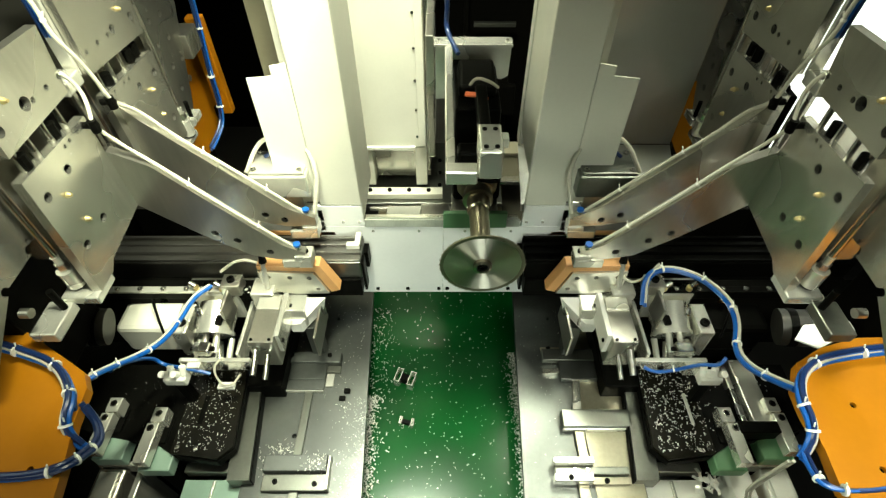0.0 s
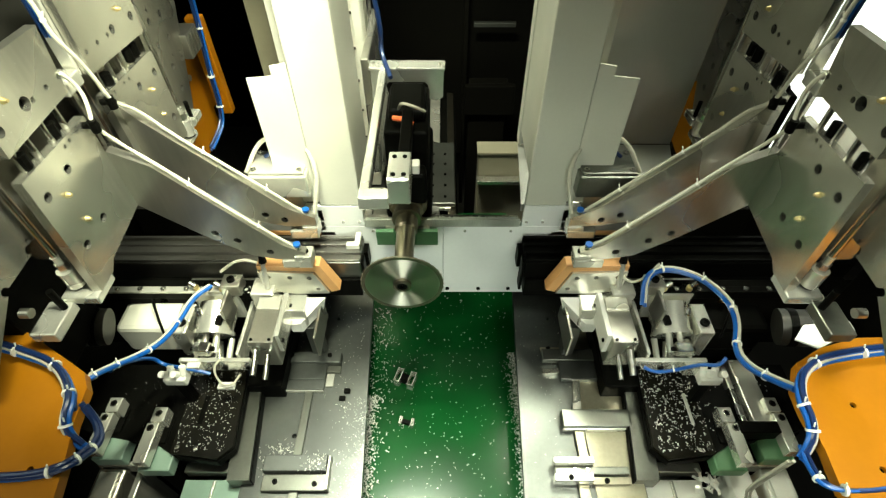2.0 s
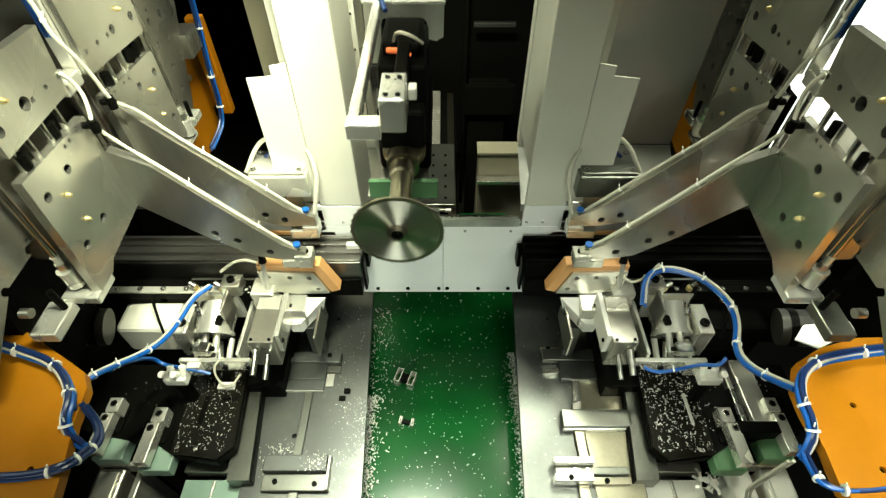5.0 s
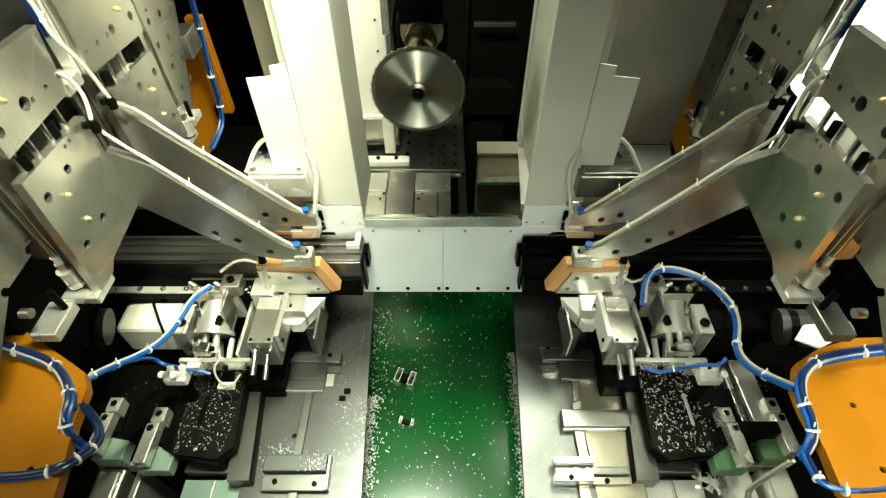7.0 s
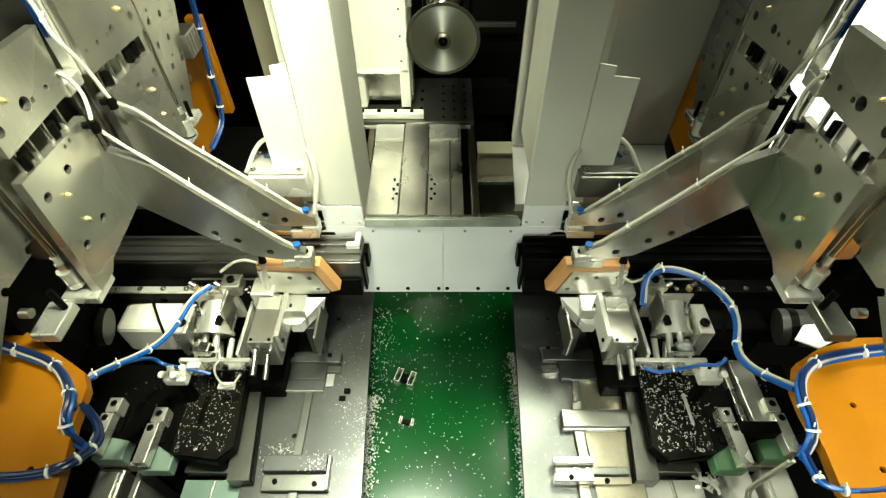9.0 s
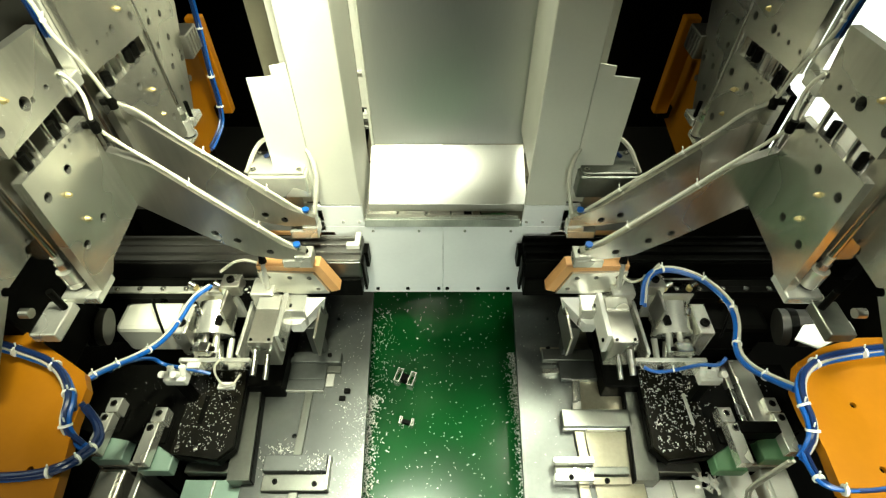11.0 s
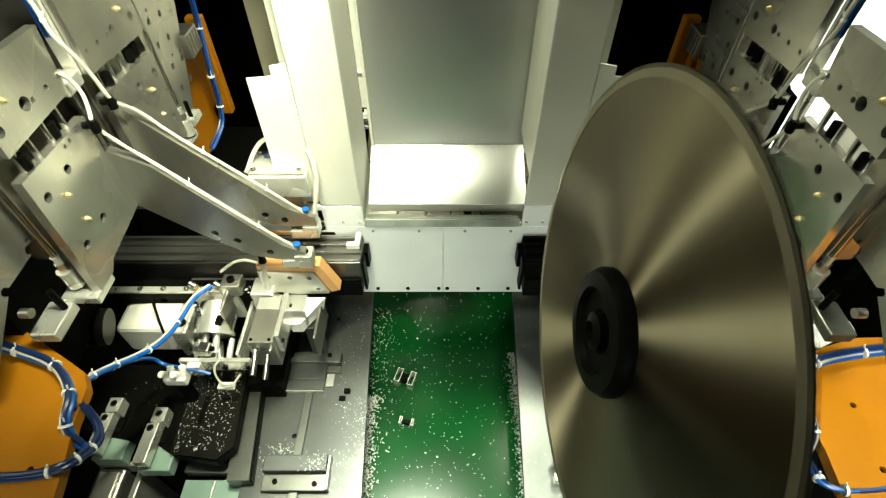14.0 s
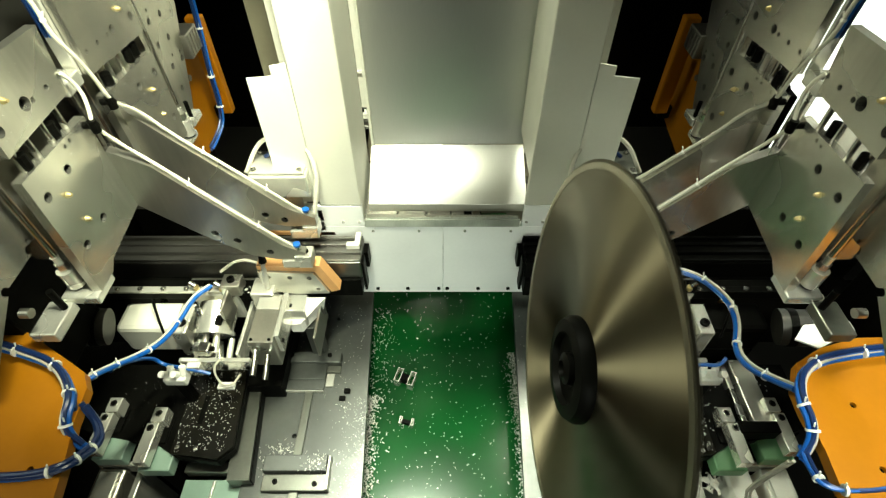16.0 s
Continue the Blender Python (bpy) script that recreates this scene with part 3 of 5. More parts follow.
        part("rod_nut", rod((x, y, z0 - 0.002), (x, y, z0 + 0.014), 0.010, None, 6), M_STEEL, r)
        part("rod_neck", rod((x, y, z0 + 0.0145), (x, y, z0 + 0.03), 0.007, None, 16), M_ALUB, r, "", True)
        part("rod_end", rod((x, y, z0 - 0.042), (x, y, z0 - 0.003), 0.015, None, 24), M_ALUB, r, "turned rod coupling", True)
        part("rod_seal", rod((x, y, z0 - 0.047), (x, y, z0 - 0.0425), 0.0125, None, 20), M_BLACK, r, "", True)
        part("rod_foot", box(x - 0.02, -0.60, y - 0.028, y + 0.03, z0 - 0.066, z0 - 0.048, 0.003), M_ALUB, t)
    part("stop_foot", box(-0.69, -0.645, -0.43, -0.36, 0.475, 0.497, 0.003), M_ALUB if SIDE < 0 else M_TABLEBAR, t)
    part("stop_screw", rod((-0.655, -0.375, 0.498), (-0.655, -0.375, 0.545), 0.006, None, 12), M_BLACK, t, "", True)
    part("stop_foot", box(-0.66, -0.60, 0.16, 0.21, 0.50, 0.52, 0.003), M_ALUB, t)
    part("stop_screw", rod((-0.61, 0.175, 0.5205), (-0.61, 0.175, 0.56), 0.005, None, 12), M_BLACK, t, "", True)
    rb = part("ribbed_block", box(-0.66, -0.615, 0.30, 0.37, 0.60, 0.66, 0.003), M_ALU, t)
    for k in range(4):
        part("rib", box(-0.6145, -0.611, 0.307 + 0.016 * k, 0.313 + 0.016 * k, 0.605, 0.655, 0.001), M_ALU, rb)
    if SIDE > 0:
        part("catch_plate", plate([(-0.70, -0.345), (-0.732, -0.312), (-0.83, -0.303), (-0.83, -0.325), (-0.738, -0.366)], [(-0.765, -0.325, 0.005)], 0.004, facing_up(0.35)), M_SKIRT, t, "white sheet catch plate")
    # brass grease nipples
    for (y, z) in ((-0.281, 0.675), (-0.277, 0.618), (0.057, 0.662), (0.056, 0.605), (0.064, 0.822), (-0.275, 0.841)):
        part("grease_nipple", rod((-0.5995, y, z), (-0.592, y, z), 0.0055, 0.0025, 10), M_BRASS, t, "brass grease nipple", True)
    # slanted arms, each a thick plate in a front-facing plane
    slots = [(-0.475, 0.455, 0.008), (-0.435, 0.432, 0.008), (-0.375, 0.396, 0.008)]
    for out, sl, y in (([(-0.60, 0.535), (-0.50, 0.448), (-0.415, 0.385), (-0.36, 0.372), (-0.30, 0.372), (-0.30, 0.392), (-0.345, 0.418), (-0.535, 0.63), (-0.60, 0.665)], slots, -0.155),
                       ([(-0.60, 0.535), (-0.42, 0.40), (-0.36, 0.385), (-0.29, 0.385), (-0.29, 0.41), (-0.345, 0.438), (-0.575, 0.668), (-0.60, 0.70)], [(-0.40, 0.42, 0.008), (-0.36, 0.405, 0.008)], -0.065)):
        a = part("arm", plate(out, sl, 0.018, facing_front(y)), M_ALU, t, "slanted aluminium clamp arm")
        bolts(a, [(hx, y + 0.014, hz) for hx, hz, hr in sl], 0.0078, 0.004, (0, -1, 0), M_BLACK, "screw")
        part("arm_tip", box(-0.355, -0.290, y - 0.005, y + 0.034, 0.348, 0.371, 0.002), M_ALUB, t)
        part("tip_block", box(-0.325, -0.288, y - 0.005, y + 0.030, 0.3715, 0.384, 0.002), M_ALUB, t)
        bolts(t, [(-0.302, y + 0.012, 0.384)], 0.006, 0.004, (0, 0, 1), M_BLACK)
    return t


def build_workpiece():
    """Anodised profile held between the clamps, with ridges along its top."""
    w = thing("aluminium_profile", (-0.6, -0.05, 0.23), "anodised aluminium profile clamped in the station" if SIDE < 0 else "aluminium profile clamped in the station, coloured black for its unlit side", "profile", "workpieces")
    # right-hand profile is black: its lack of light is put into the colour
    skin = M_ANOD if SIDE < 0 else M_BLACK
    part("body", box(-1.0, -0.2, -0.092, -0.008, 0.23, 0.285, 0.002), skin, w)
    for i, y in enumerate((-0.085, -0.062, -0.034, -0.014)):
        part("ridge", box(-1.0, -0.201, y - 0.004, y + 0.004, 0.2855, 0.292 + 0.003 * (i % 2), 0.001), skin, w)
    part("lower_flange", box(-1.0, -0.205, -0.10, -0.02, 0.165, 0.229, 0.002), M_BLACK, w)
    part("end_lip", box(-0.1995, -0.188, -0.045, -0.012, 0.215, 0.27, 0.001), M_BLACK, w)
    if SIDE < 0:
        part("end_cap", plate([(-0.235, -0.058), (-0.203, -0.058), (-0.203, -0.012), (-0.216, -0.012), (-0.216, -0.044), (-0.235, -0.044)], [], 0.012, facing_up(0.31)), M_WHITE, w, "white plastic end cap")
    part("end_web", box(-0.1995, -0.193, -0.088, -0.06, 0.175, 0.28, 0.001), M_BLACK, w)


def build_clamp_jaws():
    j = thing("front_jaw", (-0.35, -0.15, 0.16), "bright aluminium clamp jaw faced with an orange pad", "clamp jaw", "clamp jaws")
    part("pad", plate([(-0.43, 0.325), (-0.285, 0.325), (-0.25, 0.235), (-0.272, 0.228), (-0.30, 0.305), (-0.43, 0.310)], [], 0.03, facing_front(-0.135)), M_PAD, j, "orange urethane pad")
    part("jaw_plate", plate([(-0.43, 0.309), (-0.302, 0.304), (-0.275, 0.228), (-0.36, 0.226), (-0.43, 0.24)], [(-0.41, 0.29, 0.006), (-0.36, 0.288, 0.006), (-0.315, 0.286, 0.006), (-0.30, 0.245, 0.006)], 0.025, facing_front(-0.14)), M_ALUB, j)
    part("jaw_body", box(-0.40, -0.33, -0.19, -0.14, 0.16, 0.2255, 0.003), M_ALUB, j)
    bm = bmesh.new()
    vs = [bm.verts.new(p) for p in ((-0.375, -0.20, 0.18), (-0.345, -0.20, 0.185), (-0.285, -0.15, 0.225), (-0.36, -0.15, 0.225), (-0.37, -0.20, 0.15), (-0.345, -0.20, 0.15), (-0.30, -0.15, 0.17), (-0.36, -0.15, 0.17))]
    for q in ((0, 1, 2, 3), (4, 7, 6, 5), (0, 4, 5, 1), (1, 5, 6, 2), (2, 6, 7, 3), (3, 7, 4, 0)):
        bm.faces.new([vs[i] for i in q])
    part("chute", bm, M_WHITE, j, "white bent sheet chute")
    part("leg", box(-0.345, -0.315, -0.19, -0.15, 0.0, 0.1495, 0.002), M_TABLE, j)
    part("side_wall", box(-0.304, -0.2985, -0.25, -0.13, 0.12, 0.20, 0.001), M_ALU, j, "thin upright side wall")
    part("foot_plate", box(-0.40, -0.305, -0.26, -0.20, 0.001, 0.02, 0.002), M_TABLE, j)
    r = thing("rear_jaw", (-0.33, 0.02, 0.23), "aluminium rear clamp jaw with an orange pad", "clamp jaw", "clamp jaws")
    part("pad", box(-0.46, -0.27, 0.0, 0.025, 0.285, 0.30, 0.002), M_PAD, r, "orange urethane pad")
    part("jaw_plate", box(-0.50, -0.29, 0.0, 0.045, 0.301, 0.335, 0.003), M_ALUB, r)
    part("jaw_post", box(-0.305, -0.29, 0.0, 0.045, 0.336, 0.375, 0.002), M_ALUB, r)
    part("base", box(-0.50, -0.31, 0.004, 0.045, 0.10, 0.284, 0.002), M_DARK, r)
    v = thing("valve_box", (-0.36, 0.05, 0.40), "bright aluminium valve box with hose fittings behind the clamp", "valve box", "valve boxes")
    cover = M_ALUB if SIDE < 0 else M_TABLEBAR
    part("body", box(-0.43, -0.30, -0.03, 0.06, 0.44, 0.50, 0.004), cover, v)
    part("rear_plate", box(-0.33, -0.255, 0.062, 0.07, 0.42, 0.56, 0.002), M_PAINT if SIDE < 0 else M_TABLEBAR, v)
    part("lid", box(-0.425, -0.305, -0.025, 0.055, 0.5005, 0.508, 0.002), cover, v)
    bolts(v, [(x, y, 0.508) for x in (-0.415, -0.315) for y in (-0.015, 0.045)], 0.006, 0.004, (0, 0, 1), M_STEEL)
    part("hose", hose([(-0.44, 0.0, 0.49), (-0.40, 0.03, 0.56), (-0.32, 0.03, 0.58), (-0.27, -0.02, 0.52), (-0.29, -0.06, 0.42)], 0.005), M_CLEAR, v, "clear looped hose", True)
    part("blue_hose", hose([(-0.40, 0.03, 0.51), (-0.35, 0.045, 0.545), (-0.30, 0.04, 0.56)], 0.0045), M_NAVY, v, "dark blue hose", True)
    part("support", box(-0.40, -0.33, 0.0, 0.05, 0.376, 0.4395, 0.002), M_ALU, v)


def build_rail():
    r = thing("linear_rail", (-0.6, -0.13, 0.2), "black linear rail with steel screws along the station", "rail", "linear rails")
    part("rail", box(-1.0, -0.44, -0.155, -0.115, 0.225, 0.25, 0.002), M_BLACK, r)
    part("strip", box(-0.86, -0.46, -0.158, -0.14, 0.2505, 0.256, 0.001), M_ALUB if SIDE < 0 else M_BLACK, r, "flat cover strip")
    bolts(r, [(-0.83 + 0.055 * k, -0.149, 0.256) for k in range(7)], 0.0065, 0.004, (0, 0, 1), M_STEEL)
    # shade under the rail is put into the support's colour
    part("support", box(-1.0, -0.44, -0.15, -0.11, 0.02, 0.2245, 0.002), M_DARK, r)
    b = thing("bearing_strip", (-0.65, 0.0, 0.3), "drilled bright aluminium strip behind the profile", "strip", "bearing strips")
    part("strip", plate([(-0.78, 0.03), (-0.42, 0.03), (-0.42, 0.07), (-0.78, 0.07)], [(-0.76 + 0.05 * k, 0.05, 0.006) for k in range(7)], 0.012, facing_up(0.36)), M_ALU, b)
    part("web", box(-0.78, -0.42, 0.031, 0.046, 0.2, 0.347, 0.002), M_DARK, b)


def build_cylinder():
    c = thing("pneumatic_clamp", (-0.5, -0.22, 0.0), "bright pneumatic clamp cylinder with guide rods on the table edge", "pneumatic cylinder", "pneumatic clamps")
    part("mount", box(-0.62, -0.40, -0.115, -0.10, 0.06, 0.24, 0.003), M_ALU, c)
    part("head_block", box(-0.60, -0.49, -0.16, -0.1155, 0.15, 0.25, 0.006), M_ALUB, c)
    part("barrel", rod((-0.545, -0.16, 0.21), (-0.545, -0.222, 0.185), 0.043, None, 36), M_ALUB, c, "polished cylinder barrel", True)
    part("barrel_ring", rod((-0.545, -0.186, 0.1995), (-0.545, -0.193, 0.1967), 0.0455, None, 36), M_ALUB, c, "", True)
    part("end_cap", rod((-0.545, -0.223, 0.1846), (-0.545, -0.231, 0.1814), 0.047, None, 36), M_ALUB, c, "", True)
    for dx in (-0.04, -0.016, 0.012, 0.038):
        r = part("tie_rod", rod((-0.545 + dx, -0.231, 0.205 - abs(dx)), (-0.545 + dx, -0.295, 0.18 - abs(dx)), 0.0075, None, 12), M_ALUB, c, "", True)
        part("nut", rod((-0.545 + dx, -0.275, 0.188 - abs(dx)), (-0.545 + dx, -0.287, 0.1835 - abs(dx)), 0.0105, None, 6), M_STEEL, r)
    part("piston_rod", rod((-0.545, -0.231, 0.15), (-0.53, -0.297, 0.13), 0.013, None, 20), M_STEEL, c, "", True)
    part("nose_plate", box(-0.60, -0.438, -0.308, -0.297, 0.155, 0.195, 0.002), M_ALUB, c)
    part("nose_block", box(-0.575, -0.545, -0.327, -0.3105, 0.165, 0.20, 0.002), M_ALUB, c)
    part("port_block", box(-0.52, -0.475, -0.165, -0.125, 0.2505, 0.285, 0.003), M_ALU, c)
    part("flap", box(-0.507, -0.500, -0.225, -0.166, 0.20, 0.275, 0.002), M_ALU, c)
    part("slide_body", box(-0.434, -0.376, -0.292, -0.17, 0.15, 0.25, 0.003), M_ALU, c, "grey slide unit beside the cylinder")
    part("slide_back", box(-0.455, -0.40, -0.1695, -0.1155, 0.13, 0.262, 0.004), M_ALUB, c)
    part("slide_cap", box(-0.431, -0.379, -0.205, -0.172, 0.2505, 0.256, 0.001), M_ALUB, c)
    part("slide_face", box(-0.3755, -0.364, -0.28, -0.16, 0.19, 0.258, 0.002), M_ALUB if SIDE < 0 else M_WHITE, c)
    part("slide_rod", rod((-0.420, -0.292, 0.22), (-0.420, -0.345, 0.20), 0.007, None, 16), M_STEEL, c, "", True)
    part("slide_rod", rod((-0.398, -0.292, 0.20), (-0.398, -0.345, 0.18), 0.006, None, 16), M_STEEL, c, "", True)
    part("side_plate", box(-0.47, -0.462, -0.2965, -0.12, 0.15, 0.21, 0.002), M_ALUB, c)
    part("pin", rod((-0.415, -0.15, 0.2625), (-0.415, -0.128, 0.33), 0.007, None, 16), M_ALUB, c, "", True)
    part("pin_cap", rod((-0.415, -0.1275, 0.33), (-0.415, -0.122, 0.35), 0.010, 0.007, 8), M_BLACK, c)
    bolts(c, [(-0.585, -0.135, 0.25), (-0.497, -0.145, 0.285), (-0.468, -0.15, 0.25)], 0.009, 0.008, (0, 0, 1), M_BLACK)
    bolts(c, [(-0.605, -0.116, 0.20)], 0.012, 0.008, (0, -1, 0), M_BLACK)
    for x in (-0.585, -0.525):
        f = part("elbow_fitting", rod((x, -0.15, 0.2505), (x, -0.15, 0.268), 0.007, None, 12), M_BRASS, c, "brass elbow fitting", True)
        part("elbow", rod((x, -0.15, 0.268), (x - 0.014, -0.145, 0.275), 0.0065, None, 12), M_STEEL, f, "", True)
    part("base", box(-0.62, -0.40, -0.30, -0.10, 0.0, 0.059, 0.003), M_BLACK, c)
    # ports, clevis and screws on the clamp
    part("rear_bracket", box(-0.628, -0.594, -0.25, -0.1655, 0.12, 0.222, 0.003), M_ALUB, c)
    bolts(c, [(-0.611, -0.222, 0.222)], 0.011, 0.006, (0, 0, 1), M_BLACK)
    part("clevis", box(-0.565, -0.527, -0.2965, -0.272, 0.196, 0.222, 0.003), M_STEEL, c)
    part("clevis_pin", rod((-0.572, -0.284, 0.21), (-0.520, -0.284, 0.21), 0.0055, None, 12), M_BLACK, c, "", True)
    part("port", rod((-0.57, -0.205, 0.232), (-0.572, -0.197, 0.252), 0.008, 0.0065, 12), M_STEEL, c, "", True)
    part("sensor", box(-0.53, -0.515, -0.23, -0.165, 0.222, 0.233, 0.002), M_BLACK, c, "black reed sensor")
    bolts(c, [(-0.585, -0.308, 0.17), (-0.50, -0.308, 0.17), (-0.445, -0.308, 0.17)], 0.007, 0.004, (0, -1, 0), M_BLACK)
    bolts(c, [(-0.364, -0.27, 0.225), (-0.364, -0.175, 0.225)], 0.005, 0.003, (1, 0, 0), M_BLACK)
    bolts(c, [(-0.425, -0.285, 0.25), (-0.385, -0.285, 0.25)], 0.0035, 0.003, (0, 0, 1), M_BLACK)
    if SIDE < 0:
        part("sensor_tag", box(-0.52, -0.48, -0.345, -0.328, 0.13, 0.138, 0.002, None), M_WHITE, c, "white sensor plug")
        part("sensor_wire", hose([(-0.50, -0.30, 0.20), (-0.52, -0.32, 0.19), (-0.51, -0.34, 0.15), (-0.48, -0.345, 0.15), (-0.465, -0.32, 0.16)], 0.0025), M_CLEAR, c, "grey sensor wire", True)
    g = thing("grey_actuator", (-0.7, -0.18, 0.1), "white cast actuator housing under the clamp tower" if SIDE < 0 else "black actuator housing under the clamp tower", "actuator", "actuators")
    part("housing", box(-0.78, -0.63, -0.225, -0.135, 0.10, 0.20, 0.012), M_PAINT if SIDE < 0 else M_BLACK, g)
    part("motor", rod((-0.83, -0.29, 0.30), (-0.73, -0.27, 0.28), 0.04, None, 32), M_WALLIN, g, "round motor end", True)
    part("motor_band", rod((-0.76, -0.276, 0.286), (-0.745, -0.273, 0.283), 0.042, None, 32), M_BLACK, g, "", True)
    part("yellow_tag", box(-0.69, -0.672, -0.15, -0.135, 0.2005, 0.22, 0.001), M_BRASS, g)
    part("wire", hose([(-0.71, -0.15, 0.21), (-0.69, -0.17, 0.24), (-0.67, -0.21, 0.22), (-0.66, -0.235, 0.18)], 0.003), M_BLACK, g, "black wire", True)
    part("foot", box(-0.78, -0.63, -0.22, -0.15, 0.0, 0.0995, 0.003), M_DARK, g)


def build_table():
    t = thing("table_plate", (-0.33, -0.3, -0.03), "scuffed steel table plate with stop bars and metal chips", "table plate", "table plates")
    part("top", plate([(-0.46, 0.04), (-0.209, 0.04), (-0.172, -0.80), (-0.46, -0.80)], [(-0.36, -0.40, 0.006), (-0.30, -0.06, 0.005)], 0.02, facing_up(0)), M_TABLE, t)
    part("side_strip", plate([(-0.512, -0.225), (-0.466, -0.225), (-0.434, -0.512), (-0.485, -0.512)], [], 0.05, facing_up(0.03)), M_TABLEBAR, t, "dull steel side strip")
    part("strip_edge", plate([(-0.4655, -0.225), (-0.462, -0.225), (-0.430, -0.512), (-0.4335, -0.512)], [], 0.026, facing_up(0.026)), M_BLACK, t)
    part("leg", box(-0.46, -0.38, -0.7, 0.0, -0.9, -0.021, 0.003), M_DARK, t)
    if SIDE < 0:
        part("stop_bar", box(-0.43, -0.27, -0.215, -0.183, 0.001, 0.028, 0.002), M_TABLE, t)
        part("stop_lip", box(-0.43, -0.27, -0.235, -0.2155, 0.001, 0.010, 0.001), M_TABLEBAR, t)
        part("cover_plate", box(-0.458, -0.305, -0.286, -0.238, 0.001, 0.016, 0.002), M_TABLE, t, "dark blued cover plate")
        part("cover_edge", box(-0.458, -0.305, -0.290, -0.2865, 0.001, 0.014, 0.001), M_ALUB, t, "bright cut edge")
        part("cover_tab", box(-0.3045, -0.283, -0.275, -0.238, 0.001, 0.010, 0.002), M_ALUB, t)
        part("cross_bar", box(-0.352, -0.332, -0.45, -0.2905, 0.001, 0.012, 0.002), M_TABLEBAR, t)
        part("stop_bar", box(-0.41, -0.265, -0.492, -0.455, 0.001, 0.03, 0.002), M_TABLE, t)
        part("stop_lip", box(-0.41, -0.265, -0.53, -0.493, 0.001, 0.014, 0.002), M_TABLEBAR, t)
        part("stop_end", box(-0.2645, -0.258, -0.53, -0.455, 0.001, 0.026, 0.001), M_ALU, t)
        part("cross_bar", box(-0.345, -0.325, -0.70, -0.5305, 0.001, 0.012, 0.002), M_TABLEBAR, t)
        bolts(t, [(-0.40, -0.195, 0.028), (-0.30, -0.195, 0.028), (-0.38, -0.51, 0.014), (-0.29, -0.515, 0.014)], 0.006, 0.004, (0, 0, 1), M_BLACK)
        return
    # oily outer plate, angle bar, cross bracket and a bolted guide clamp
    part("outer_plate", box(-0.4575, -0.345, -0.70, -0.02, 0.0006, 0.005, 0.001), M_OILY, t, "oily tan-stained steel plate")
    part("stop_bar", box(-0.42, -0.264, -0.206, -0.172, 0.0055, 0.024, 0.002), M_TABLEBAR, t)
    part("stop_lip", box(-0.42, -0.264, -0.172, -0.160, 0.0055, 0.012, 0.001), M_OILY, t)
    bolts(t, [(-0.405, -0.166, 0.012), (-0.285, -0.166, 0.012)], 0.006, 0.004, (0, 0, 1), M_BLACK)
    part("angle_bar", plate([(-0.357, -0.224), (-0.262, -0.228), (-0.262, -0.240), (-0.338, -0.238), (-0.323, -0.350), (-0.343, -0.350)], [], 0.014, facing_up(0.0145)), M_ALU, t, "bent bright angle bar")
    part("cross_bracket", box(-0.458, -0.290, -0.388, -0.345, 0.0055, 0.030, 0.002), M_TABLEBAR, t, "dull milled cross bracket")
    part("bracket_edge", box(-0.458, -0.290, -0.392, -0.3885, 0.0055, 0.020, 0.001), M_ALUB, t)
    part("cross_bar", box(-0.342, -0.318, -0.458, -0.3925, 0.0055, 0.013, 0.002), M_OILY, t)
    part("cross_bar", box(-0.330, -0.306, -0.70, -0.516, 0.0055, 0.013, 0.002), M_OILY, t)
    part("clamp_bar", box(-0.345, -0.252, -0.478, -0.462, 0.0055, 0.040, 0.003), M_ALUB, t)
    part("clamp_base", box(-0.425, -0.256, -0.497, -0.4785, 0.0055, 0.022, 0.003), M_TABLEBAR, t)
    part("clamp_bar", box(-0.338, -0.250, -0.516, -0.4975, 0.0055, 0.038, 0.003), M_ALUB, t)
    part("clamp_foot", box(-0.425, -0.3385, -0.516, -0.4975, 0.0055, 0.012, 0.002), M_OILY, t)
    bolts(t, [(-0.286, -0.508, 0.038), (-0.372, -0.508, 0.012)], 0.006, 0.004, (0, 0, 1), M_BLACK)
    bolts(t, [(-0.30, -0.487, 0.022), (-0.33, -0.487, 0.022), (-0.418, -0.25, 0.005)], 0.0045, 0.003, (0, 0, 1), M_STEEL)


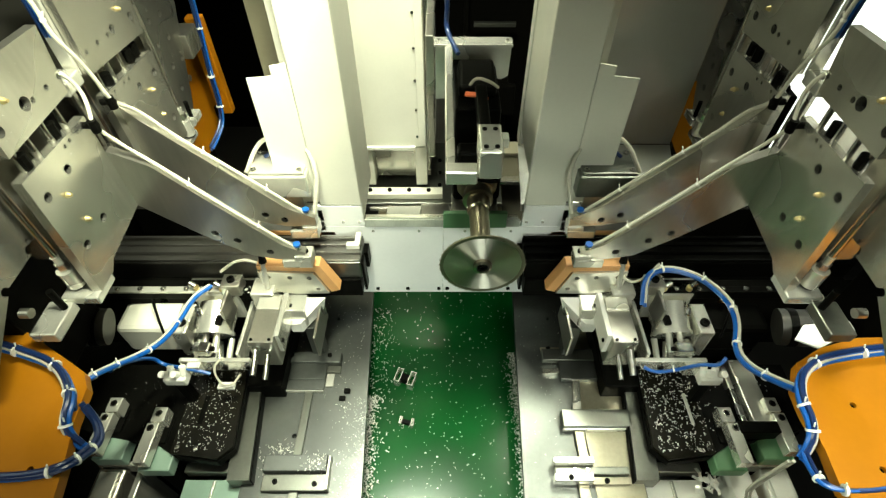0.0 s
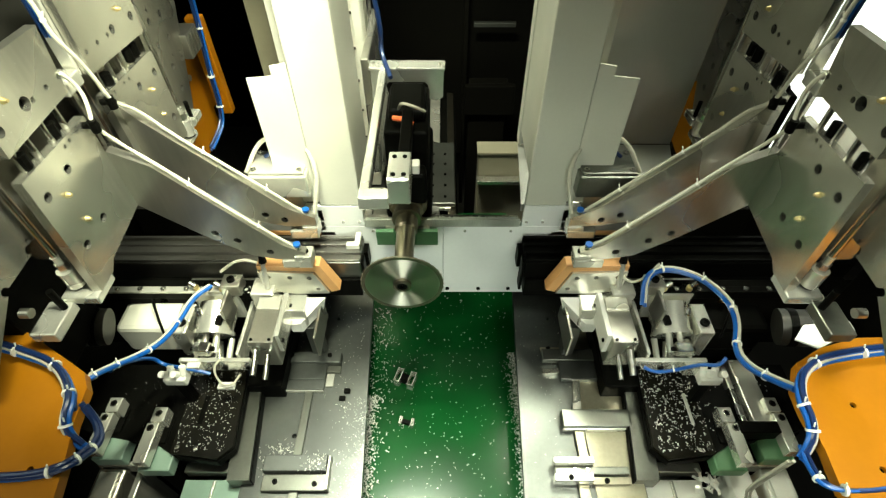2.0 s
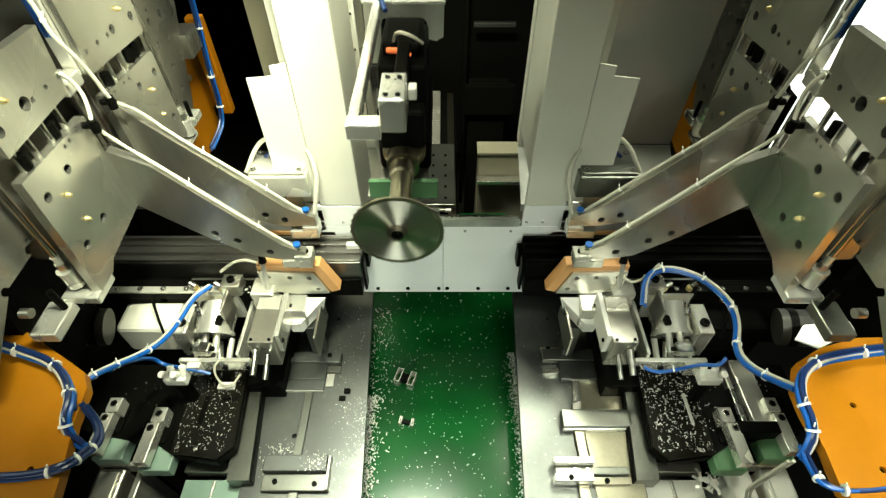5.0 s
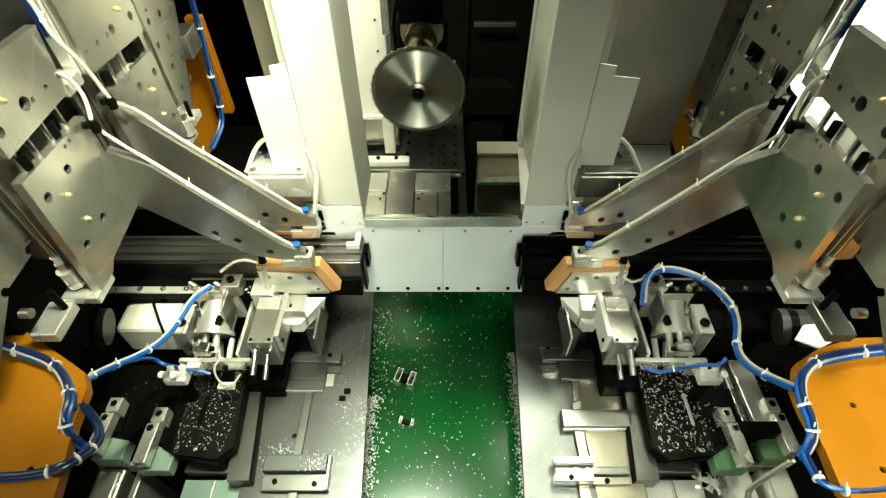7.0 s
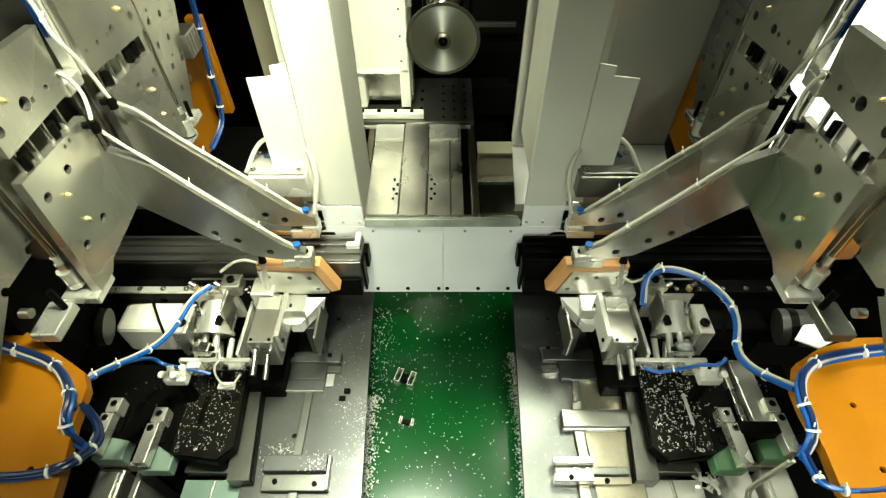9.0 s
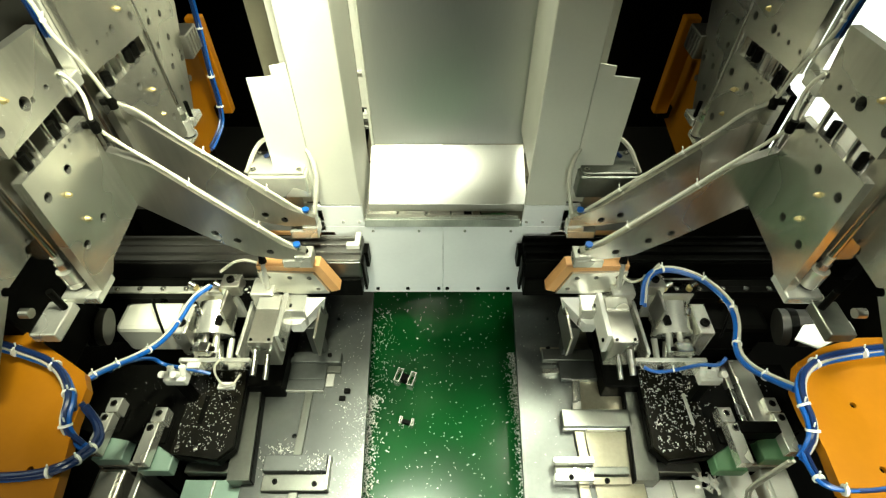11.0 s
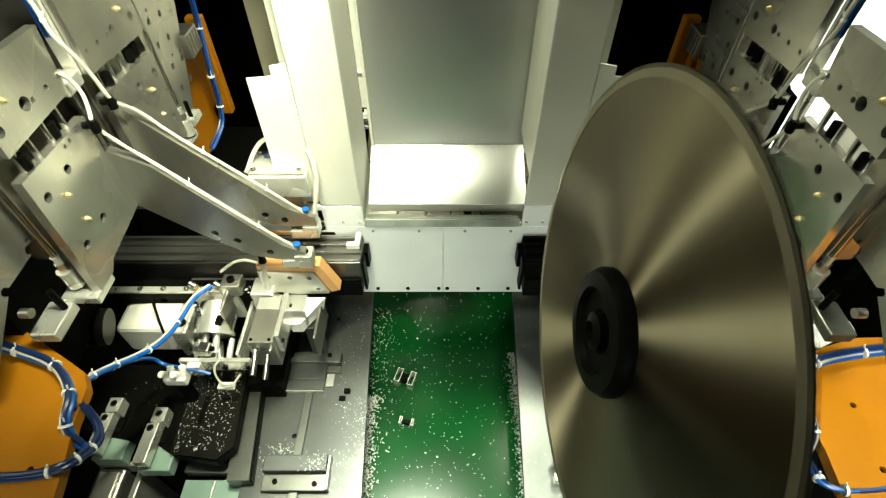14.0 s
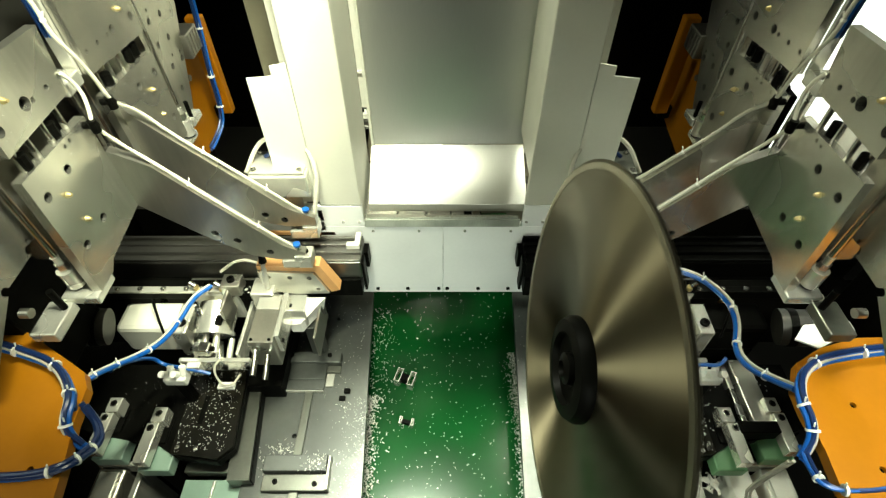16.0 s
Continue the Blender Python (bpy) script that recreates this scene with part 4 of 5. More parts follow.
def build_tray():
    t = thing("chip_tray", (-0.66, -0.37, 0.0), "black machined bed plate sprinkled with bright chips", "bed plate", "bed plates")
    part("bed", plate([(-0.86, -0.24), (-0.488, -0.24), (-0.472, -0.452), (-0.502, -0.484), (-0.60, -0.472), (-0.65, -0.445), (-0.80, -0.42), (-0.86, -0.40)], [], 0.02, facing_up(0.06)), M_BLACK, t)
    bolts(t, [(-0.60, -0.452, 0.062), (-0.558, -0.455, 0.062)], 0.0058, 0.005, (0, 0, 1), M_STEEL)
    part("raised_block", plate([(-0.612, -0.25), (-0.490, -0.25), (-0.474, -0.452), (-0.503, -0.480), (-0.612, -0.467)], [(-0.60, -0.452, 0.006), (-0.558, -0.455, 0.006)], 0.008, facing_up(0.069)), M_BED, t, "oily black bed block")
    if SIDE < 0:
        part("slot_cover", box(-0.572, -0.560, -0.40, -0.33, 0.0695, 0.0715, 0.0008), M_BLACK, t)
    else:
        part("slot_key", box(-0.584, -0.577, -0.402, -0.325, 0.0695, 0.0745, 0.001), M_WHITE, t, "bright key in the bed slot")
    part("support", box(-0.84, -0.50, -0.41, -0.27, -0.25, 0.0395, 0.002), M_DARK, t)
    part("front_rail", box(-0.60, -0.45, -0.485, -0.462, -0.03, 0.0, 0.002), M_ALU, t)
    if SIDE > 0:
        part("guide_rail", box(-0.765, -0.715, -0.41, -0.24, 0.0605, 0.085, 0.003), M_ALUB, t, "bright flat guide rail")
        part("guide_rail", box(-0.705, -0.692, -0.41, -0.24, 0.0605, 0.08, 0.002), M_STEEL, t)
        part("end_stop", box(-0.76, -0.67, -0.432, -0.405, 0.0605, 0.10, 0.002), M_BLACK, t, "black end stop")
    for x, y in ((-0.658, -0.412), (-0.772, -0.388)):
        f = thing("locating_finger", (x, y, 0.06), "stepped aluminium locating finger bolted on the bed", "finger", "locating fingers")
        part("lower_step", box(x - 0.016, x + 0.012, y - 0.085, y + 0.005, 0.065, 0.095, 0.002), M_ALUB, f)
        part("upper_step", box(x - 0.008, x + 0.022, y + 0.0055, y + 0.040, 0.065, 0.100, 0.002), M_ALUB, f)
        bolts(f, [(x - 0.003, y - 0.008, 0.095), (x + 0.007, y + 0.024, 0.100)], 0.008, 0.003, (0, 0, 1), M_STEEL)
        bolts(f, [(x - 0.003, y - 0.008, 0.096), (x + 0.007, y + 0.024, 0.101)], 0.005, 0.0025, (0, 0, 1), M_BLACK, "socket")
        part("key", box(x - 0.018, x + 0.026, y - 0.03, y + 0.03, 0.0605, 0.0645, 0.001), M_BLACK, f)
        g = thing("green_block", (x + 0.03, y - 0.06, 0.0), "pale green painted support block", "block", "green blocks")
        part("block", box(x - 0.02, x + 0.05, y - 0.088, y - 0.022, 0.02, 0.055, 0.003), M_PALE if SIDE < 0 else M_GREEN, g)
        part("post", box(x - 0.01, x + 0.04, y - 0.07, y - 0.03, -0.3, 0.0195, 0.002), M_DARK, g)
    b = thing("junction_box", (-0.55, -0.56, -0.1), "grey sheet box with a pale lid below the bed", "box", "junction boxes")
    part("body", box(-0.595, -0.40, -0.60, -0.50, -0.25, -0.03, 0.003), M_PALE, b)
    part("lid", box(-0.60, -0.395, -0.605, -0.495, -0.0295, -0.02, 0.002), M_WHITE if SIDE > 0 else M_PALE, b)
    part("rib", box(-0.53, -0.525, -0.60, -0.50, -0.0195, -0.008, 0.001), M_ALUB, b)
    part("post", box(-0.58, -0.42, -0.59, -0.51, -0.9, -0.2505, 0.002), M_DARK, b)
    b = thing("servo_box", (-0.77, -0.53, -0.1), "grey aluminium actuator box below the bed", "box", "junction boxes")
    part("body", box(-0.80, -0.735, -0.57, -0.475, -0.2, 0.0, 0.006), M_ALU if SIDE < 0 else M_WHITE, b)
    part("lid", box(-0.79, -0.745, -0.56, -0.485, 0.0005, 0.006, 0.002), M_ALUB if SIDE < 0 else M_WHITE, b)
    part("bracket", box(-0.705, -0.69 if SIDE < 0 else -0.655, -0.60, -0.475, -0.2, 0.005, 0.002), M_ALUB if SIDE < 0 else M_WHITE, b)
    part("bracket", box(-0.80, -0.69, -0.474, -0.464, -0.03, 0.012, 0.002), M_ALUB, b)
    part("post", box(-0.80, -0.70, -0.57, -0.48, -0.9, -0.2005, 0.002), M_DARK, b)


def build_casting():
    """Rounded orange arm castings of the head over each station."""
    c = thing("orange_casting", (-0.75, -0.6, 0.30), "orange painted cast arm with rounded corners", "casting", "orange castings")
    if SIDE < 0:
        out = [(-1.05, -0.38), (-0.80, -0.38), (-0.735, -0.395), (-0.60, -0.472), (-0.583, -0.50), (-0.575, -0.56), (-0.56, -0.62), (-0.545, -0.70), (-0.56, -0.85), (-1.05, -0.85)]
    else:
        out = [(-1.05, -0.40), (-0.73, -0.405), (-0.655, -0.425), (-0.60, -0.455), (-0.575, -0.50), (-0.572, -0.54), (-0.575, -0.60), (-0.57, -0.66), (-0.60, -0.69), (-0.70, -0.70), (-1.05, -0.70)]
    part("body", plate(out, [(-0.645, -0.63, 0.005), (-0.655, -0.53, 0.005)] if SIDE > 0 else [(-0.605, -0.63, 0.005)], 0.02, facing_up(0.45)), M_ORANGE, c)
    bolts(c, [(-0.645, -0.63, 0.44), (-0.655, -0.53, 0.44)] if SIDE > 0 else [(-0.605, -0.63, 0.44)], 0.0048, 0.004, (0, 0, 1), M_BLACK)
    part("column", box(-1.05, -0.85, -0.80, -0.55, -0.9, 0.429, 0.01), M_ORANGE, c)
    o = thing("orange_upright", (-0.7, 0.3, 0.2), "orange painted upright plate behind the tower", "upright", "orange uprights")
    part("plate", plate([(0.13, 0.30), (0.30, 0.27), (0.50, 0.30), (0.50, 0.60), (0.40, 0.62), (0.13, 0.50)], [(0.20, 0.38, 0.006)], 0.03, facing_x(-0.70)), M_ORANGE, o)
    part("flange", box(-0.6695, -0.628, 0.43, 0.46, 0.36, 0.645, 0.004), M_ORANGE, o)
    part("bracket", box(-0.69, -0.655, 0.45, 0.50, 0.33, 0.37, 0.003), M_BLACK, o)
    part("post", box(-0.80, -0.735, 0.13, 0.45, -0.9, 0.60, 0.004), M_DARK, o)


def build_belt():
    global SIDE
    SIDE = -1
    solo("conveyor_belt", box(-0.24, 0.24, -1.2, 0.5, -0.13, -0.12, 0), M_BELT, "green chip conveyor belt littered with metal chips", "conveyor belt", kind="structure")


def chip_shape(bm, p, size, rnd):
    m = Matrix.Translation(p) @ Euler((rnd.uniform(-0.7, 0.7), rnd.uniform(-0.7, 0.7), rnd.uniform(0, 6.3))).to_matrix().to_4x4()
    l, w = size * rnd.uniform(0.5, 1.6), size * rnd.uniform(0.25, 0.6)
    h = size * 0.35
    pts = [(-l / 2, -w / 2, 0), (0, -w / 2, h), (l / 2, -w / 2, 0.1 * h), (l / 2, w / 2, 0.1 * h), (0, w / 2, h), (-l / 2, w / 2, 0)]
    vs = [bm.verts.new(m @ Vector(q)) for q in pts]
    bm.faces.new((vs[0], vs[1], vs[4], vs[5]))
    bm.faces.new((vs[1], vs[2], vs[3], vs[4]))


def build_chips():
    global SIDE
    SIDE = -1
    rnd = random.Random(11)

    def heap(label, spots):
        bm = bmesh.new()
        for p, s in spots:
            chip_shape(bm, p, s, rnd)
        solo("metal_chips", bm, M_CHIP, label, "metal chips", kind="stuff")

    sp = []
    for _ in range(700):
        y = rnd.uniform(-0.75, 0.12)
        sp.append(((rnd.uniform(-0.2, 0.2), y, -0.118), 0.0016 + 0.004 * rnd.random() ** 2))
    for _ in range(2600):
        y = rnd.uniform(-0.75, -0.24)
        sp.append(((-0.218 + abs(rnd.gauss(0, 0.02)), y, -0.117 + rnd.random() * 0.006), rnd.uniform(0.002, 0.0065)))
    for _ in range(260):
        sp.append(((-0.215 + abs(rnd.gauss(0, 0.035)), rnd.uniform(-0.26, 0.06), -0.117), rnd.uniform(0.0015, 0.005)))
    for _ in range(1500):
        y = rnd.uniform(-0.75, -0.1)
        sp.append(((0.212 - abs(rnd.gauss(0, 0.011)), y, -0.117 + rnd.random() * 0.005), rnd.uniform(0.002, 0.005)))
    heap("bright aluminium chips scattered on the green belt", sp)
    sp = []
    for _ in range(500):
        u = abs(rnd.gauss(0, 0.035))
        y = rnd.uniform(-0.75, -0.30)
        sp.append(((-0.19 - u, y, 0.001), rnd.uniform(0.0015, 0.004)))
    for _ in range(180):
        sp.append(((rnd.gauss(-0.385, 0.02), rnd.gauss(-0.45, 0.02), 0.001), rnd.uniform(0.002, 0.006)))
    for _ in range(90):
        sp.append(((rnd.gauss(-0.29, 0.02), rnd.gauss(-0.475, 0.012), 0.031), rnd.uniform(0.002, 0.005)))
    for _ in range(220):
        sp.append(((rnd.uniform(-0.45, -0.22), rnd.uniform(-0.3, 0.0), 0.001), rnd.uniform(0.001, 0.003)))
    for _ in range(260):
        sp.append(((rnd.uniform(0.19, 0.45), rnd.uniform(-0.7, 0.0), 0.001), rnd.uniform(0.001, 0.003)))
    heap("fine aluminium chips on the steel table plates", sp)
    sp = []
    for _ in range(420):
        sp.append(((rnd.uniform(-0.61, -0.49), rnd.uniform(-0.465, -0.26), 0.070), 0.0012 + 0.003 * rnd.random() ** 2))
    for _ in range(120):
        sp.append(((rnd.uniform(-0.8, -0.5), rnd.uniform(-0.42, -0.26), 0.062), rnd.uniform(0.0006, 0.002)))
    heap("bright chips on the black bed plate", sp)
    sp = []
    for _ in range(480):
        sp.append(((rnd.uniform(0.485, 0.61), rnd.uniform(-0.465, -0.265), 0.070 + rnd.random() * 0.003), rnd.uniform(0.0015, 0.006)))
    for _ in range(140):
        sp.append(((rnd.uniform(0.50, 0.8), rnd.uniform(-0.42, -0.26), 0.062), rnd.uniform(0.0015, 0.005)))
    for _ in range(25):
        sp.append(((rnd.gauss(0.60, 0.015), rnd.gauss(-0.51, 0.012), 0.0), rnd.uniform(0.01, 0.02)))
    heap("coarse bright chips heaped on the black bed plate", sp)


def build_specks():
    """Fine chips stuck to the upright plates."""
    global SIDE
    SIDE = -1
    rnd = random.Random(5)
    bm = bmesh.new()
    for _ in range(90):
        y, z = rnd.choice(((rnd.uniform(-0.33, -0.16), rnd.uniform(0.54, 0.73)), (rnd.uniform(-0.08, 0.1), rnd.uniform(0.53, 0.71)), (rnd.uniform(-0.31, -0.15), rnd.uniform(0.79, 0.88))))
        chip_shape(bm, (-0.5995, y, z), rnd.uniform(0.0007, 0.0018), rnd)
    solo("metal_chips", bm, M_CHIP, "fine chips stuck on the drilled clamp plates", "metal chips", kind="stuff")


def build_offcuts():
    global SIDE
    SIDE = -1
    for (x, y, rz, w, d, h) in ((-0.107, -0.193, -18, 0.056, 0.042, 0.03), (-0.098, -0.318, -12, 0.04, 0.02, 0.018)):
        m = pose(x, y, -0.12, 0, 0, rz)
        o = thing("profile_offcut", (x, y, -0.12), "short sawn-off aluminium profile piece with hollow chambers", "offcut", "offcuts")
        t = 0.0022
        for a in (-1, 1):
            cx = a * (w / 2 - d * 0.2)
            bm = bmesh.new()
            hw = d * 0.2
            for bx in ((cx - hw, cx - hw + t, -d / 2, d / 2), (cx + hw - t, cx + hw, -d / 2, d / 2), (cx - hw + t, cx + hw - t, -d / 2, -d / 2 + t), (cx - hw + t, cx + hw - t, d / 2 - t, d / 2)):
                bm_box(bm, *bx, 0.0, h, m)
            part("chamber", bm, M_ALUB, o)
        part("web", box(-w / 2 + d * 0.4, w / 2 - d * 0.4, -d * 0.22, d * 0.25, 0.001, h * 0.8, 0, m), M_BLACK, o, "black plastic bridge")
    for (x, y) in ((-0.245, -0.285), (-0.255, -0.305)):
        solo("black_scrap", box(x - 0.009, x + 0.007, y - 0.006, y + 0.006, 0.0005, 0.010, 0.002, None), M_BLACK, "small black plastic scrap on the table plate", "scrap", "scraps")


def bundle(name, label, pts, colours, spread, tie_at=()):
    """A bundle of air hoses that run side by side, with white cable ties."""
    b = thing(name, pts[0], label, "hose bundle", "hose bundles")
    k = len(colours)
    spread *= 0.85
    for i, (m, r) in enumerate(colours):
        a = i * math.tau / max(k, 1)
        off = Vector((math.cos(a), math.sin(a) * 0.6, math.sin(a))) * spread
        part("hose", hose([Vector(p) + off for p in pts], r * 0.8), m, b, "", True)
    for i in tie_at:
        j = int(i)
        p = Vector(pts[j]).lerp(Vector(pts[j + 1]), i - j)
        d = (Vector(pts[j + 1]) - Vector(pts[j])).normalized()
        part("cable_tie", rod(p - d * 0.002, p + d * 0.002, spread + 0.0045, None, 14), M_WHITE, b, "white cable tie")
        part("tie_tail", rod(p, p + Vector((0.003, 0.005, spread + 0.011)), 0.0014, None, 6), M_WHITE, b)
    return b


def build_hoses():
    global SIDE
    big = [(M_BLUE, 0.0055), (M_NAVY, 0.006), (M_CLEAR, 0.004), (M_BLUE, 0.0055)]
    two = [(M_BLUE, 0.004), (M_NAVY, 0.004)]
    SIDE = -1
    lab = "blue and clear air hoses in a tied bundle"
    bundle("hose_bundle", lab, [(-0.85, -0.41, 0.47), (-0.751, -0.433, 0.47), (-0.693, -0.45, 0.47), (-0.642, -0.468, 0.47), (-0.605, -0.499, 0.47), (-0.583, -0.533, 0.47), (-0.583, -0.558, 0.465), (-0.578, -0.576, 0.45), (-0.555, -0.59, 0.43)], big, 0.0065, (1.6, 3.1, 4.6, 6.5))
    bundle("hose_bundle", lab, [(-0.575, -0.53, 0.45), (-0.56, -0.545, 0.425), (-0.541, -0.575, 0.42), (-0.542, -0.604, 0.44), (-0.551, -0.632, 0.46), (-0.594, -0.644, 0.46), (-0.682, -0.646, 0.46), (-0.76, -0.646, 0.46)], [(M_NAVY, 0.0055), (M_NAVY, 0.0055), (M_BLUE, 0.004)], 0.005, (2.6, 3.4, 4.4))
    bundle("hose_bundle", lab, [(-0.585, -0.54, 0.455), (-0.602, -0.513, 0.45), (-0.608, -0.475, 0.43), (-0.597, -0.435, 0.4), (-0.572, -0.392, 0.37), (-0.56, -0.341, 0.34), (-0.558, -0.277, 0.32), (-0.562, -0.208, 0.3), (-0.538, -0.165, 0.29)], [(M_BLUE, 0.0055), (M_CLEAR, 0.0035), (M_NAVY, 0.0035)], 0.004, (2.3, 3.2, 4.3, 5.8))
    bundle("hose_bundle", lab, [(-0.60, -0.44, 0.395), (-0.625, -0.405, 0.35), (-0.64, -0.35, 0.28), (-0.644, -0.313, 0.22), (-0.632, -0.317, 0.2), (-0.598, -0.324, 0.2), (-0.556, -0.327, 0.19), (-0.527, -0.33, 0.18)], [(M_BLUE, 0.005), (M_NAVY, 0.003)], 0.003, (5.3,))
    bundle("hose_bundle", lab, [(-0.41, -0.125, 0.31), (-0.44, -0.10, 0.295), (-0.49, -0.09, 0.30), (-0.53, -0.12, 0.285)], [(M_CLEAR, 0.005)], 0.0, ())
    bundle("hose_bundle", lab, [(-0.62, 0.41, 0.72), (-0.62, 0.398, 0.648), (-0.62, 0.38, 0.582), (-0.62, 0.366, 0.527), (-0.62, 0.359, 0.446), (-0.625, 0.34, 0.385), (-0.64, 0.26, 0.36)], [(M_BLUE, 0.0035), (M_NAVY, 0.005), (M_NAVY, 0.005)], 0.006, (1.2, 3.1, 4.2))
    bundle("hose_bundle", lab, [(-0.62, -0.11, 1.02), (-0.612, -0.12, 0.93), (-0.605, -0.125, 0.885), (-0.60, -0.13, 0.86)], two, 0.004, (1.2,))
    SIDE = 1
    bundle("hose_bundle", lab, [(-0.85, -0.43, 0.47), (-0.747, -0.44, 0.47), (-0.676, -0.45, 0.47), (-0.618, -0.463, 0.47), (-0.578, -0.492, 0.47), (-0.561, -0.533, 0.47), (-0.566, -0.562, 0.465), (-0.564, -0.587, 0.45), (-0.549, -0.605, 0.43)], big, 0.0065, (1.6, 3.1, 5.2, 6.5))
    bundle("hose_bundle", lab, [(-0.557, -0.588, 0.43), (-0.54, -0.625, 0.45), (-0.54, -0.657, 0.46), (-0.584, -0.664, 0.46), (-0.669, -0.655, 0.46), (-0.75, -0.65, 0.46)], two, 0.0045, (1.6, 2.6))
    bundle("hose_bundle", lab, [(-0.571, -0.508, 0.46), (-0.569, -0.47, 0.42), (-0.562, -0.424, 0.38), (-0.573, -0.37, 0.35), (-0.618, -0.291, 0.33), (-0.618, -0.233, 0.33), (-0.572, -0.178, 0.34), (-0.503, -0.15, 0.34), (-0.458, -0.165, 0.33), (-0.455, -0.212, 0.28)], [(M_BLUE, 0.006), (M_CLEAR, 0.004), (M_BLUE, 0.005)], 0.0055, (1.3, 3.2, 4.6, 5.9, 7.2))
    bundle("hose_bundle", lab, [(-0.61, -0.33, 0.25), (-0.594, -0.344, 0.24), (-0.566, -0.328, 0.22), (-0.523, -0.331, 0.2), (-0.475, -0.333, 0.19), (-0.453, -0.319, 0.19)], [(M_BLUE, 0.005)], 0.0, (3.2,))
    bundle("hose_bundle", lab, [(-0.41, -0.13, 0.31), (-0.43, -0.15, 0.285), (-0.455, -0.16, 0.30), (-0.49, -0.145, 0.345)], [(M_CLEAR, 0.004)], 0.0, ())
    bundle("hose_bundle", lab, [(-0.62, -0.11, 1.02), (-0.612, -0.12, 0.93), (-0.605, -0.125, 0.885), (-0.60, -0.13, 0.86)], [(M_BLUE, 0.0065), (M_NAVY, 0.006)], 0.004, (1.2,))
    bundle("hose_bundle", "grey cables behind the green block", [(-0.55, -0.60, 0.40), (-0.58, -0.58, 0.2), (-0.64, -0.56, 0.08), (-0.66, -0.60, -0.02)], [(M_CLEAR, 0.0035), (M_CLEAR, 0.0035)], 0.0045, ())
    for SIDE in (-1, 1):
        # milky hoses that follow the slanted arms
        bundle("arm_hose", "milky hose along the slanted clamp arm", [(-0.598, -0.153, 0.814), (-0.593, -0.143, 0.793), (-0.588, -0.144, 0.767), (-0.583, -0.163, 0.740), (-0.583, -0.169, 0.729), (-0.57, -0.148, 0.675), (-0.53, -0.148, 0.635), (-0.44, -0.148, 0.53), (-0.345, -0.148, 0.428), (-0.315, -0.148, 0.40)], [(M_CLEAR, 0.0042)], 0.0, (6.5, 7.6))
        bundle("arm_hose", "milky hose along the slanted clamp arm", [(-0.592, -0.145, 0.951), (-0.588, -0.139, 0.911), (-0.584, -0.144, 0.871), (-0.580, -0.128, 0.831), (-0.580, -0.111, 0.785), (-0.580, -0.102, 0.730), (-0.57, -0.060, 0.690), (-0.53, -0.055, 0.63), (-0.44, -0.055, 0.545), (-0.345, -0.055, 0.45), (-0.31, -0.055, 0.415)], [(M_CLEAR, 0.0042)], 0.0, (1.5, 7.5, 8.6))
        for (y, zz) in ((-0.168, 0.728), (-0.100, 0.730)):
            f = thing("hose_fitting", (-0.588, y, zz), "black push-in hose fitting on the clamp plate", "fitting", "hose fittings")
            part("body", rod((-0.599, y, zz), (-0.575, y, zz), 0.006, None, 14), M_BLACK, f, "", True)
            part("collar", rod((-0.582, y, zz - 0.012), (-0.582, y, zz + 0.010), 0.0075, None, 14), M_BLACK, f, "", True)
        for (x, y, zz) in ((-0.315, -0.148, 0.40), (-0.31, -0.055, 0.415)):
            f = thing("hose_fitting", (x, y, zz), "blue-ringed hose fitting on the arm tip", "fitting", "hose fittings")
            part("body", rod((x, y, zz - 0.012), (x, y, zz + 0.01), 0.007, None, 12), M_STEEL, f, "", True)
            part("ring", rod((x, y, zz + 0.0105), (x, y, zz + 0.015), 0.008, None, 14), M_BLUE, f, "blue release ring", True)
        m = thing("manifold", (-0.60, -0.335, 0.16), "cream plastic valve manifold with round ports", "manifold", "manifolds")
        part("body", box(-0.625, -0.575, -0.35, -0.32, 0.16, 0.185, 0.004), M_WHITE, m)
        for k in range(4):
            part("port", rod((-0.62 + 0.013 * k, -0.335, 0.185), (-0.62 + 0.013 * k, -0.345 + 0.02 * (k % 2), 0.205), 0.0075, None, 12), M_WHITE, m, "", True)
        part("stem", box(-0.61, -0.59, -0.345, -0.325, 0.0605, 0.1595, 0.001), M_BLACK, m)


# ---- everything ----
build_setting()
build_frame()
build_bay()
DOOR = build_door()
SLIDE, MILL, HEAD, BLADE = build_mill()
SAW, SAW_BLADE = build_saw()
build_belt()
for SIDE in (-1, 1):
    build_tower()
    build_workpiece()
    build_clamp_jaws()
    build_rail()
    build_cylinder()
    build_table()
    build_tray()
    build_casting()
SIDE = -1
build_hoses()
build_offcuts()
build_chips()
build_specks()


